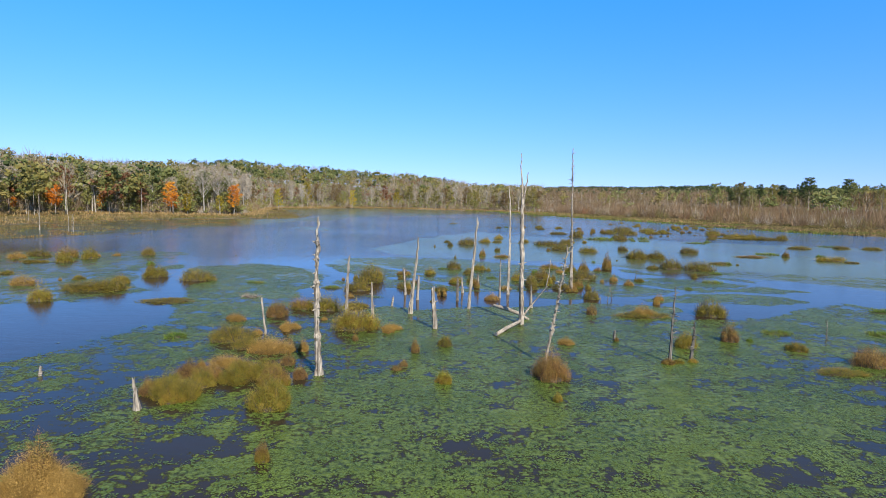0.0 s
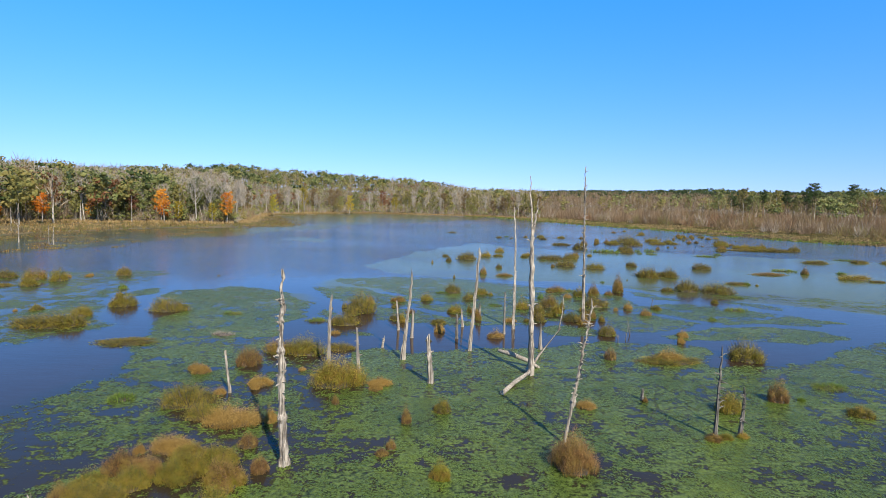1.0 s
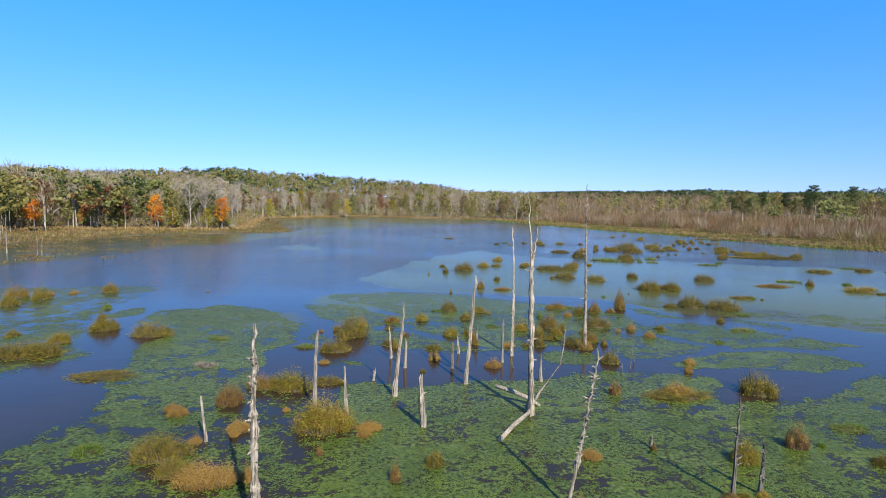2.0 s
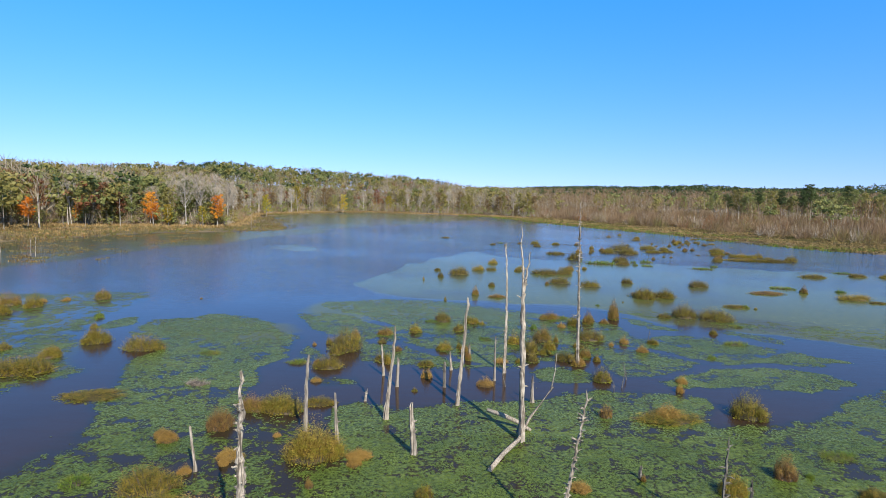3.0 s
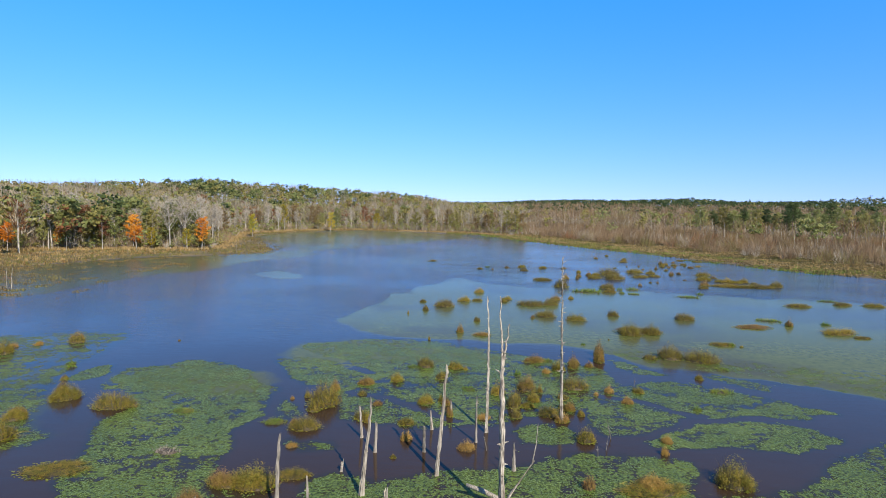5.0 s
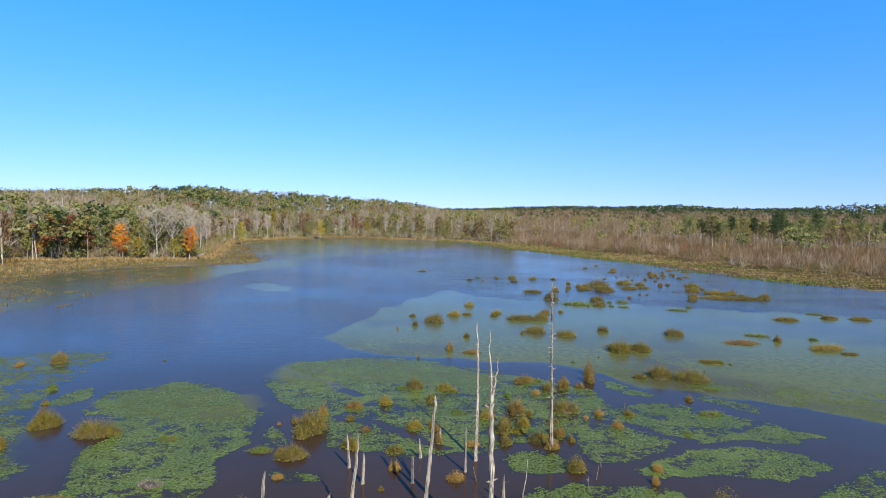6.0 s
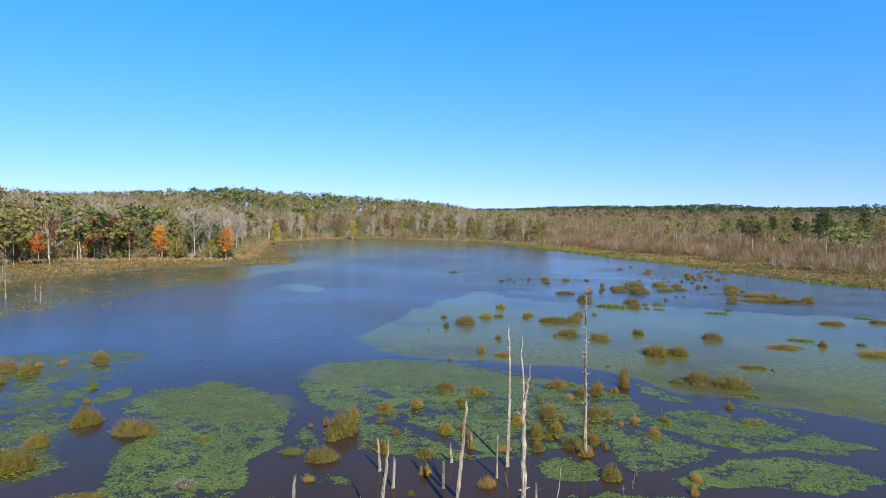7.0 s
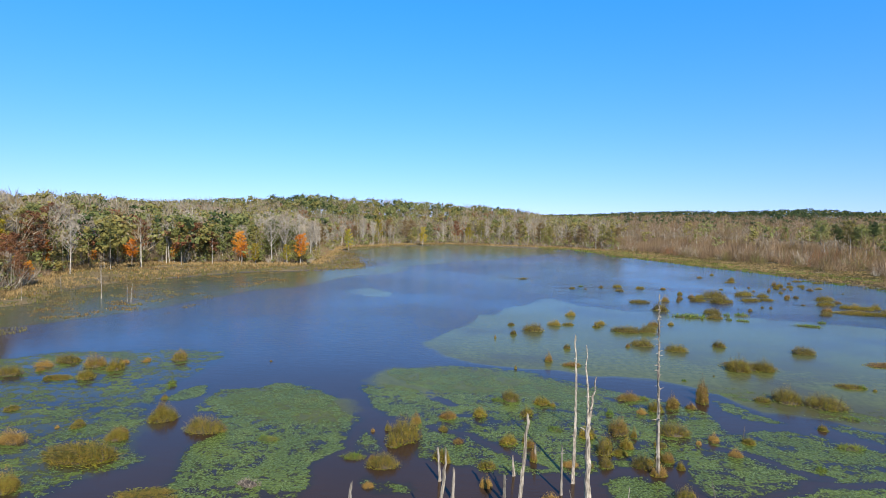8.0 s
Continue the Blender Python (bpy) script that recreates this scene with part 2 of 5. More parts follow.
def fbm(x, y, scale, seed=0, octaves=3):
    total, weight, sums = 0.0, 1.0, 0.0
    for k in range(octaves):
        total = total + weight * value_noise(x * scale * 2**k, y * scale * 2**k, seed + k)
        sums += weight
        weight *= 0.5
    return total / sums


def inside_by(x, y, outline):
    """Signed distance to an outline, positive inside it."""
    px, py = np.asarray(x, float), np.asarray(y, float)
    best, odd = np.full(px.shape, 1e9), np.zeros(px.shape, bool)
    for (ax, ay), (bx, by) in zip(outline, outline[1:] + outline[:1]):
        dx, dy = bx - ax, by - ay
        t = np.clip(((px - ax) * dx + (py - ay) * dy) / (dx * dx + dy * dy), 0, 1)
        best = np.minimum(best, np.hypot(px - ax - t * dx, py - ay - t * dy))
        cross = (ay > py) != (by > py)
        odd ^= cross & (px < (bx - ax) * (py - ay) / (by - ay + 1e-12) + ax)
    return np.where(odd, best, -best)


def step(v, low, high):
    t = np.clip((v - low) / (high - low), 0, 1)
    return t * t * (3 - 2 * t)


# ---- plan: the lake, its weed beds and the land ----
LAKE = [(-150, 30), (-105, 72), (-92, 92), (-88, 102), (-97, 120), (-96, 139), (-82, 166), (-64, 179), (-52, 189), (-52, 200), (-62, 225),
        (-85, 290), (-75, 340), (-45, 368), (0, 358), (26, 336), (46, 280), (72, 226), (88, 182), (98, 158), (112, 138), (150, 120), (260, 90),
        (300, -40), (120, -160), (-160, -160)]
# outlines of the weed beds and of the duckweed film
ROUND_BED = [(-26.6, 52.5), (-27.6, 56.1), (-27.7, 59.4), (-25.5, 60.6), (-24.3, 60.3), (-23.2, 62.4), (-21.9, 63.0), (-19.5, 61.8), (-16.1, 58.6),
             (-13.6, 55.3), (-12.3, 53.2), (-11.8, 50.3), (-11.8, 47.8), (-12.4, 46.3), (-12.8, 44.3), (-11.5, 42.5), (-12.2, 40.0), (-11.0, 34.5),
             (-11.5, 31.0), (-16.5, 31.0), (-19.0, 35.0), (-20.7, 39.9), (-21.6, 42.1), (-22.4, 44.9), (-22.6, 47.3), (-22.0, 49.3), (-23.7, 52.2)]
TONGUE_BED = [(-31.4, 55.4), (-30.9, 58.4), (-30.3, 60.0), (-29.3, 60.4), (-28.4, 58.1), (-28.8, 56.6), (-29.6, 55.1)]
WEST_BED = [(-66.0, 60.0), (-58.4, 65.7), (-56.5, 68.3), (-53.2, 70.5), (-49.0, 71.9), (-42.7, 73.9), (-35.8, 74.3), (-33.1, 69.1), (-32.8, 64.2),
            (-32.7, 61.0), (-31.8, 56.5), (-29.9, 52.1), (-27.7, 50.4), (-27.7, 47.9), (-25.6, 44.4), (-24.1, 43.5), (-25.2, 41.3), (-26.1, 39.9),
            (-27.0, 38.3), (-27.2, 37.3), (-29.9, 35.6), (-60.0, 34.0)]
MIDDLE_BED = [(-14.4, 62.1), (-14.1, 63.6), (-12.3, 64.4), (-10.6, 64.5), (-11.4, 65.7), (-13.4, 66.7), (-14.2, 68.6), (-13.4, 70.5), (-11.5, 70.4),
              (-8.2, 71.4), (-5.1, 72.6), (-1.8, 72.4), (2.1, 71.0), (6.3, 68.3), (10.3, 66.2), (13.5, 64.2), (15.5, 62.7), (17.2, 60.9), (17.5, 58.3),
              (16.9, 55.7), (14.0, 53.2), (11.9, 49.0), (9.1, 47.9), (5.6, 46.4), (3.1, 45.0), (0.8, 45.2), (-1.1, 45.2), (-2.8, 46.5), (-4.7, 46.1),
              (-6.4, 47.5), (-6.4, 50.5), (-7.4, 52.7), (-8.7, 54.6), (-10.7, 54.9), (-12.2, 57.1), (-13.5, 59.5)]
NARROW_BED = [(18.5, 64.3), (20.1, 63.6), (21.4, 61.7), (22.8, 59.6), (23.6, 58.8), (21.5, 58.9), (19.6, 60.6), (18.2, 62.4)]
THIN_BED = [(26.3, 59.3), (28.9, 58.5), (30.4, 57.4), (31.1, 55.9), (30.9, 54.7), (28.7, 55.3), (27.2, 56.4), (25.9, 58.0)]
LONG_BED = [(12.1, 49.5), (13.5, 53.2), (16.9, 55.7), (19.4, 56.3), (22.3, 57.0), (24.5, 56.1), (26.3, 54.7), (28.2, 53.6), (30.5, 51.8), (31.3, 50.2),
            (32.1, 49.1), (31.4, 48.3), (29.3, 48.5), (29.2, 47.4), (27.0, 47.6), (24.7, 48.3), (21.9, 47.9), (19.5, 48.2), (17.8, 46.4), (15.2, 44.7),
            (12.7, 44.3), (11.6, 45.9)]
OVAL_BED = [(14.3, 43.5), (15.9, 44.5), (17.8, 45.8), (19.6, 46.7), (22.4, 47.1), (24.8, 46.9), (27.1, 46.4), (28.3, 45.4), (28.3, 44.5), (28.8, 43.6),
            (28.3, 42.8), (26.6, 42.2), (24.1, 41.8), (22.0, 42.0), (19.6, 42.4), (17.8, 42.7), (15.4, 42.4), (14.4, 42.7)]
TREE_BED = [(5.9, 45.2), (8.0, 46.2), (9.6, 46.4), (10.6, 45.2), (11.3, 43.7), (10.6, 42.4), (8.7, 42.2), (6.7, 43.0)]
SMALL_BED = [(-8.4, 43.7), (-7.1, 42.7), (-5.8, 43.3), (-5.6, 42.1), (-6.5, 41.3), (-7.4, 41.0), (-8.4, 42.1)]
CLUMP_BED = [(-11.1, 48.8), (-11.0, 51.7), (-10.1, 50.5), (-9.0, 47.8), (-9.4, 46.3), (-10.7, 46.8)]
NEAR_BED = [(-5.2, 31), (-6.6, 35.8), (-6.2, 37.6), (-5.0, 38.3), (-3.3, 37.9), (-1.7, 37.7), (0.2, 38.6), (2.3, 39.5), (4.3, 39.5), (6.5, 40.3), (8.7, 40.3),
            (11.0, 41.0), (13.2, 41.1), (15.2, 40.9), (17.1, 40.2), (16.8, 38.7), (14.7, 37.2), (15.4, 35.9), (18.1, 36.3), (21.2, 37.7), (24.3, 39.3),
            (26.6, 40.6), (31.0, 43.0), (42, 32), (42, -4), (-8, -4), (-9, 15), (-7, 20), (-6, 26)]
LOOSE_BED = [(-21, 23), (-19, 31), (-18.4, 34.4), (-14, 38), (-10, 36), (-5, 33), (-4, 20), (-6, -4), (-26, -4)]
EAST_FRINGE = [(17.0, 68.6), (21.5, 63.6), (25.7, 60.0), (30.4, 58.4), (35.5, 54.1), (39.3, 51.5), (60, 48), (60, 60), (42, 61), (34, 65), (24, 70)]
# each bed: density, softness of its edge in metres, outline
WEED_BEDS = [
    (0.93, 0.7, ROUND_BED), (0.9, 0.5, TONGUE_BED), (0.76, 2.0, WEST_BED), (0.88, 0.7, MIDDLE_BED), (0.85, 0.5, NARROW_BED), (0.8, 0.5, THIN_BED),
    (0.86, 0.6, LONG_BED), (0.93, 0.5, OVAL_BED), (0.85, 0.5, TREE_BED), (0.75, 0.6, SMALL_BED), (0.75, 0.6, CLUMP_BED), (0.93, 0.9, NEAR_BED),
    (0.74, 3.0, LOOSE_BED), (0.74, 4.0, EAST_FRINGE),
]
FILM = [(-11.1, 82.1), (-10.9, 85.6), (-10.1, 91.6), (-8.3, 98.7), (-6.6, 107.0), (-3.3, 109.1), (-1.4, 117.3), (1.4, 125.2), (7.0, 132.8), (13.4, 124),
        (18.6, 121), (26.7, 116), (47.7, 112), (65.7, 108), (90, 98), (120, 60), (80, 46), (39.3, 51.5), (35.5, 54.1), (32.4, 57.1), (28.0, 59.0), (22.4, 61.3),
        (20.0, 66.0), (14.8, 70.2), (6.0, 71.6), (-1.8, 72.9), (-5.9, 73.8), (-8.7, 75.4), (-10.7, 79.5)]
FAR_FILM = [(-13.6, 168.8), (-8.1, 186.9), (5.3, 238.3), (28.3, 260.5), (52.5, 255.4), (66, 215), (84, 182), (100, 150), (120, 120), (90, 92), (66, 104),
            (28, 112), (13.8, 126.4), (7.2, 136.6), (0.8, 144.3)]
SHALLOWS = [(-100, 75), (-74, 81), (-66, 91), (-62.2, 103), (-62.2, 112.2), (-61, 121), (-57.7, 132.7), (-51.6, 138.4), (-48.7, 156.6), (-46.1, 167.2),
            (-37.8, 171.6), (-35.4, 192), (-45, 205), (-60, 180), (-80, 170), (-98, 137), (-98, 100)]
FILM_BEDS = [
    (0.55, 3.0, WEST_BED), (0.92, 2.0, FILM), (0.9, 1.5, [(-41, 134), (-35, 141), (-28, 135), (-26, 127), (-32, 125)]), (0.95, 3.0, SHALLOWS),
    (0.85, 10.0, [(-40, 195), (-20, 230), (0, 260), (20, 300), (20, 345), (-40, 370), (-90, 320), (-80, 260), (-55, 215)]), (0.60, 6.0, FAR_FILM),
    (0.82, 3.0, [(-26, 55), (-27.5, 59), (-22, 62.8), (-16, 58.5), (-12.5, 53.5), (-14, 50), (-20, 51)]),
    (0.80, 3.0, [(-14.4, 62.1), (-13.4, 70.5), (-1.8, 72.4), (10, 66), (8, 61), (-4, 61), (-10, 57)]),
    (0.34, 5.0, [(-9, 22), (-6, 36), (16, 40), (33, 42), (36, 22), (10, 18)]),
]
CHANNELS = [((-12, 64.8), (-4.5, 58.5), 0.35), ((-6, 53), (3, 46.5), 0.4), ((15, 52.5), (21.5, 48.5), 0.35)]

FILM_LANE = [(37, 139), (39, 127), (42.3, 120.5), (51, 115), (62, 108.7)]      # open lane through the far film


def cover_of(x, y):
    """Weed and film coverage of the water at places, 0 to 1."""
    wobble_x = x + 2.2 * (fbm(x, y, 0.35, 3) - 0.5)
    wobble_y = y + 2.2 * (fbm(x, y, 0.35, 9) - 0.5)
    weed, film = np.zeros(np.shape(x)), np.zeros(np.shape(x))
    for density, soft, outline in WEED_BEDS:
        weed = np.maximum(weed, density * step(inside_by(wobble_x, wobble_y, outline), -soft * 0.5, soft * 0.5))
    near_x, near_y = wobble_x, wobble_y
    wobble_x, wobble_y = x + 5 * (fbm(x, y, 0.12, 13) - 0.5), y + 5 * (fbm(x, y, 0.12, 17) - 0.5)
    for density, soft, outline in FILM_BEDS:
        film = np.maximum(film, density * step(inside_by(wobble_x, wobble_y, outline), -soft * 0.5, soft * 0.5))
    for (ax, ay), (bx, by), half in CHANNELS:
        dx, dy = bx - ax, by - ay
        t = np.clip(((near_x - ax) * dx + (near_y - ay) * dy) / (dx * dx + dy * dy), 0, 1)
        gap = np.hypot(near_x - ax - t * dx, near_y - ay - t * dy)
        weed = weed * step(gap, half * 0.6, half * 1.5)
    for (ax, ay), (bx, by), half in zip(FILM_LANE, FILM_LANE[1:], (2.0, 2.2, 1.6, 1.4)):
        dx, dy = bx - ax, by - ay
        t = np.clip(((x - ax) * dx + (y - ay) * dy) / (dx * dx + dy * dy), 0, 1)
        film = film * step(np.hypot(x - ax - t * dx, y - ay - t * dy), half * 0.5, half * 1.4)
    lump = 0.65 * fbm(x * 0.8, y, 0.75, 41, 3) + 0.35 * fbm(x, y, 2.1, 45, 2)
    weed = np.clip(weed + 1.15 * (lump - 0.5) * step(weed, 0.05, 0.5), 0, 1)
    return weed, film


def land_height(x, y):
    """Height of the ground: the bed of the lake, the marsh, the wooded hills, the far ridge in the north-east."""
    off = -inside_by(x, y, LAKE)
    z = -0.9 + 1.05 * step(off, -5, 2) + 0.25 * step(off, 2, 30) + 1.2 * step(off, 25, 90)
    z = z + 0.12 * (fbm(x, y, 0.25, 21) - 0.5) * step(off, -4, 3)
    far = np.hypot(x, y)
    bearing = np.degrees(np.arctan2(x, y))
    crest = np.interp(bearing, [-60, -38, -35, -27, -20, -13, -8, -4, -1, 2, 7], [8, 9, 8, 12, 17.5, 15, 12.5, 11.5, 8.5, 4, 1.5])
    hill = crest * step(off, 15, 150) * (0.9 + 0.2 * fbm(x, y, 0.012, 7))
    hill += 8 * step(far, 420, 950) * step(bearing, 0, 12)
    hill += (3 + 0.55 * np.clip(bearing, 0, 18) + 0.15 * np.clip(bearing - 18, 0, 22)) * step(far, 900, 1350) * (0.25 + 1.5 * fbm(x, y, 0.0045, 5, 2))
    return z + step(off, 12, 100) * hill


def graded(low, high, fine_low, fine_high, fine, growth=1.12, most=70.0):
    """Grid lines: even in the middle, wider and wider outside."""
    mid = list(np.arange(fine_low, fine_high + fine / 2, fine))
    up, down, s = [mid[-1]], [mid[0]], fine
    while up[-1] < high or down[-1] > low:
        s = min(s * growth, most)
        up.append(up[-1] + s)
        down.append(down[-1] - s)
    return np.array([v for v in reversed(down[1:]) if v > low - most] + mid + [v for v in up[1:] if v < high + most])


def sheet(name, xs, ys, height, material):
    gx, gy = np.meshgrid(xs, ys)
    gz = height(gx, gy)
    w, n = len(xs), len(xs) * len(ys)
    me = bpy.data.meshes.new(name)
    me.vertices.add(n)
    me.vertices.foreach_set("co", np.stack([gx, gy, gz], -1).astype(np.float32).ravel())
    i = (np.arange(len(ys) - 1)[:, None] * w + np.arange(w - 1)[None]).ravel()
    quads = np.stack([i, i + 1, i + w + 1, i + w], -1).astype(np.int32)
    me.loops.add(quads.size)
    me.loops.foreach_set("vertex_index", quads.ravel())
    me.polygons.add(len(quads))
    me.polygons.foreach_set("loop_start", np.arange(0, quads.size, 4, dtype=np.int32))
    me.polygons.foreach_set("use_smooth", np.ones(len(quads), bool))
    me.update(calc_edges=True)
    return part(name, me, material), gx, gy


# ---- ground and water ----
ground, _, _ = sheet("ground", graded(-4200, 4200, -150, 150, 4.0, 1.12), graded(-1500, 4600, -10, 390, 4.0, 1.12), land_height, GROUND)
tagged(ground, "brown peaty marsh soil rising into wooded hills", "ground", kind="structure")

water, gx, gy = sheet("water", graded(-155, 305, -34, 34, 0.38, 1.06, 7.0), graded(-165, 372, 6, 66, 0.38, 1.045, 6.0), lambda x, y: 0 * x, WATER)
weed_at, film_at = cover_of(gx, gy)
# drives the ripples, and the sky reflection painted as blue into the lake
wind_tint_at = step(gy, 62, 105) * (1 - 0.4 * step(gx, 5, 45) * step(gy, 95, 130))
muck_at = step(-gx - 0.16 * gy, 22, 48) * step(gy, 72, 86)      # the brown western shallows
rgba = np.stack([weed_at, film_at, wind_tint_at, 1 - muck_at], -1).astype(np.float32)
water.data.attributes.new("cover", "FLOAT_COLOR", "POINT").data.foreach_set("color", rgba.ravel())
tagged(water, "still brown pond water with green weed beds under the surface", "water", kind="structure")


# ---- plants: tubes, blades and leaves ----
def tube(verts, faces, points, radii, sides=6, rough=0.0, rng=random):
    """A tapered, closed tube through points."""
    base = len(verts)
    for k, (p, r) in enumerate(zip(points, radii)):
        along = (Vector(points[min(k + 1, len(points) - 1)]) - Vector(points[max(k - 1, 0)])).normalized()
        side = along.orthogonal().normalized() if abs(along.z) < 0.95 else Vector((1, 0, 0)) - along * along.x
        side.normalize()
        other = along.cross(side)
        for j in range(sides):
            a = 2 * math.pi * j / sides
            rr = r * (1 + rough * (rng.random() - 0.5))
            verts.append(tuple(Vector(p) + (side * math.cos(a) + other * math.sin(a)) * rr))
    for k in range(len(points) - 1):
        for j in range(sides):
            a, b = base + k * sides + j, base + k * sides + (j + 1) % sides
            faces.append((a, b, b + sides, a + sides))
    faces.append(tuple(base + (len(points) - 1) * sides + j for j in range(sides)))
    faces.append(tuple(base + j for j in reversed(range(sides))))


def blades(rng, count, spread_r, length, width, arch, aspect=1.0, up=0.0):
    """Arching grass blades, each a bent strip of a quad and a tip: arrays (count, 4, 3) and (count, 3, 3)."""
    a = rng.uniform(0, 2 * np.pi, count)
    rad = spread_r * np.sqrt(rng.uniform(0, 1, count))
    root = np.stack([rad * np.cos(a), rad * np.sin(a), np.full(count, up)], -1)
    rel = rad / max(spread_r, 1e-6)
    lean = (0.1 + 0.9 * rel) * arch * rng.uniform(0.3, 1.3, count)
    turn = a + rng.normal(0, 0.6, count)
    size = length * rng.uniform(0.6, 1.05, count) * np.sqrt(1.05 - 0.85 * rel**2)
    out = np.stack([np.cos(turn), np.sin(turn), 0 * turn], -1)
    mid = root + out * (lean * size * 0.4)[:, None] + np.stack([0 * size, 0 * size, size * 0.62], -1)
    tip = root + out * (lean * size)[:, None] + np.stack([0 * size, 0 * size, size * (1.02 - 0.45 * lean)], -1)
    facing = rng.uniform(0, np.pi, count)
    w = np.stack([np.cos(facing), np.sin(facing), 0 * facing], -1) * (width * rng.uniform(0.6, 1.3, count))[:, None]
    quads = np.stack([root - w * 0.5, root + w * 0.5, mid + w * 0.45, mid - w * 0.45], 1)
    tips = np.stack([mid - w * 0.45, mid + w * 0.45, tip], 1)
    quads[..., 0] *= aspect
    tips[..., 0] *= aspect
    return quads, tips


def strips_mesh(name, quads, tips):
    """Joins blades: each blade is one island of a quad and a triangle."""
    count = len(quads)
    verts = np.concatenate([quads, tips[:, 2:3]], 1).reshape(-1, 3)
    faces = []
    for k in range(count):
        b = 5 * k
        faces += [(b, b + 1, b + 2, b + 3), (b + 3, b + 2, b + 4)]
    return mesh_of(name, verts.tolist(), faces)


def leaf_cards(rng, centres, size, facing=None, slim=0.36):
    """Small leaves (rhombs) round the centres; facing: the way each mostly looks, else at random."""
    n = len(centres)
    look_way = rng.normal(size=(n, 3))
    if facing is not None:
        look_way = look_way * 0.45 + facing
    look_way /= np.linalg.norm(look_way, axis=1, keepdims=True) + 1e-9
    u = np.cross(look_way, rng.normal(size=(n, 3)))
    u /= np.linalg.norm(u, axis=1, keepdims=True) + 1e-9
    v = np.cross(look_way, u)
    s = size * rng.uniform(0.6, 1.3, (n, 1))
    return np.stack([centres - u * s * 0.5, centres + v * s * slim, centres + u * s * 0.5, centres - v * s * slim], 1)


def outward(points, middle, lift=0.5):
    """The way from a middle through each point, turned up a little."""
    way = points - np.asarray(middle, float)
    way = way / (np.linalg.norm(way, axis=1, keepdims=True) + 1e-9)
    return way + np.array((0, 0, lift))


def dome_points(rng, count, shell=0.55, squash=1.0, bluff=0.9):
    """Places in a lumpy dome of radius 0.5 and height 1."""
    a = rng.uniform(0, 2 * np.pi, count)
    e = np.arcsin(rng.uniform(0.0, 1, count))
    r = (shell + (1 - shell) * rng.uniform(0, 1, count) ** 0.5)
    lump = 1 + 0.2 * np.sin(a * 3 + rng.uniform(0, 6)) * np.cos(e * 2) + 0.14 * np.sin(a * 7 + e * 9 + rng.uniform(0, 6))
    r = r * lump
    return np.stack([0.5 * r * np.cos(a) * np.cos(e), 0.5 * r * np.sin(a) * np.cos(e), np.clip(np.minimum(r, 1.06) * np.sin(e) ** bluff * squash, 0.02, 1.02)], -1)


def mound_mesh(rng, radius=0.46, height=0.16):
    """The peaty root mass: a low lumpy dome."""
    verts, faces, rings, sides = [], [], 4, 12
    for k in range(rings):
        t = k / rings
        for j in range(sides):
            a = 2 * math.pi * j / sides
            r = radius * math.cos(t * math.pi / 2) * (1 + 0.25 * (rng.random() - 0.5))
            verts.append((r * math.cos(a), r * math.sin(a), height * math.sin(t * math.pi / 2) - 0.12 * (k == 0)))
    verts.append((0, 0, height))
    for k in range(rings - 1):
        for j in range(sides):
            a, b = k * sides + j, k * sides + (j + 1) % sides
            faces.append((a, b, b + sides, a + sides))
    for j in range(sides):
        faces.append(((rings - 1) * sides + j, (rings - 1) * sides + (j + 1) % sides, rings * sides))
    return mesh_of("root_mound", verts, faces, True)


KINDS = {
    "brown_sedge": ("sedge_tussock", "brown dry sedge tussock rising from the pond", "sedge", DRY),
    "olive_shrub": ("shrub", "olive green leafy shrub clump standing in water", "shrub", OLIVE),
    "tan_grass": ("grass_tuft", "tan dead grass tuft on a small hummock", "grass", TAN),
    "russet_shrub": ("shrub", "russet brown twiggy shrub in the weed bed", "shrub", RUSSET),
    "green_weed": ("water_plant", "low bright green water plant patch", "water plant", BRIGHT),
    "dead_twigs": ("dead_shrub", "thin bare grey brown twigs above the weed", "shrub", TWIG),
}


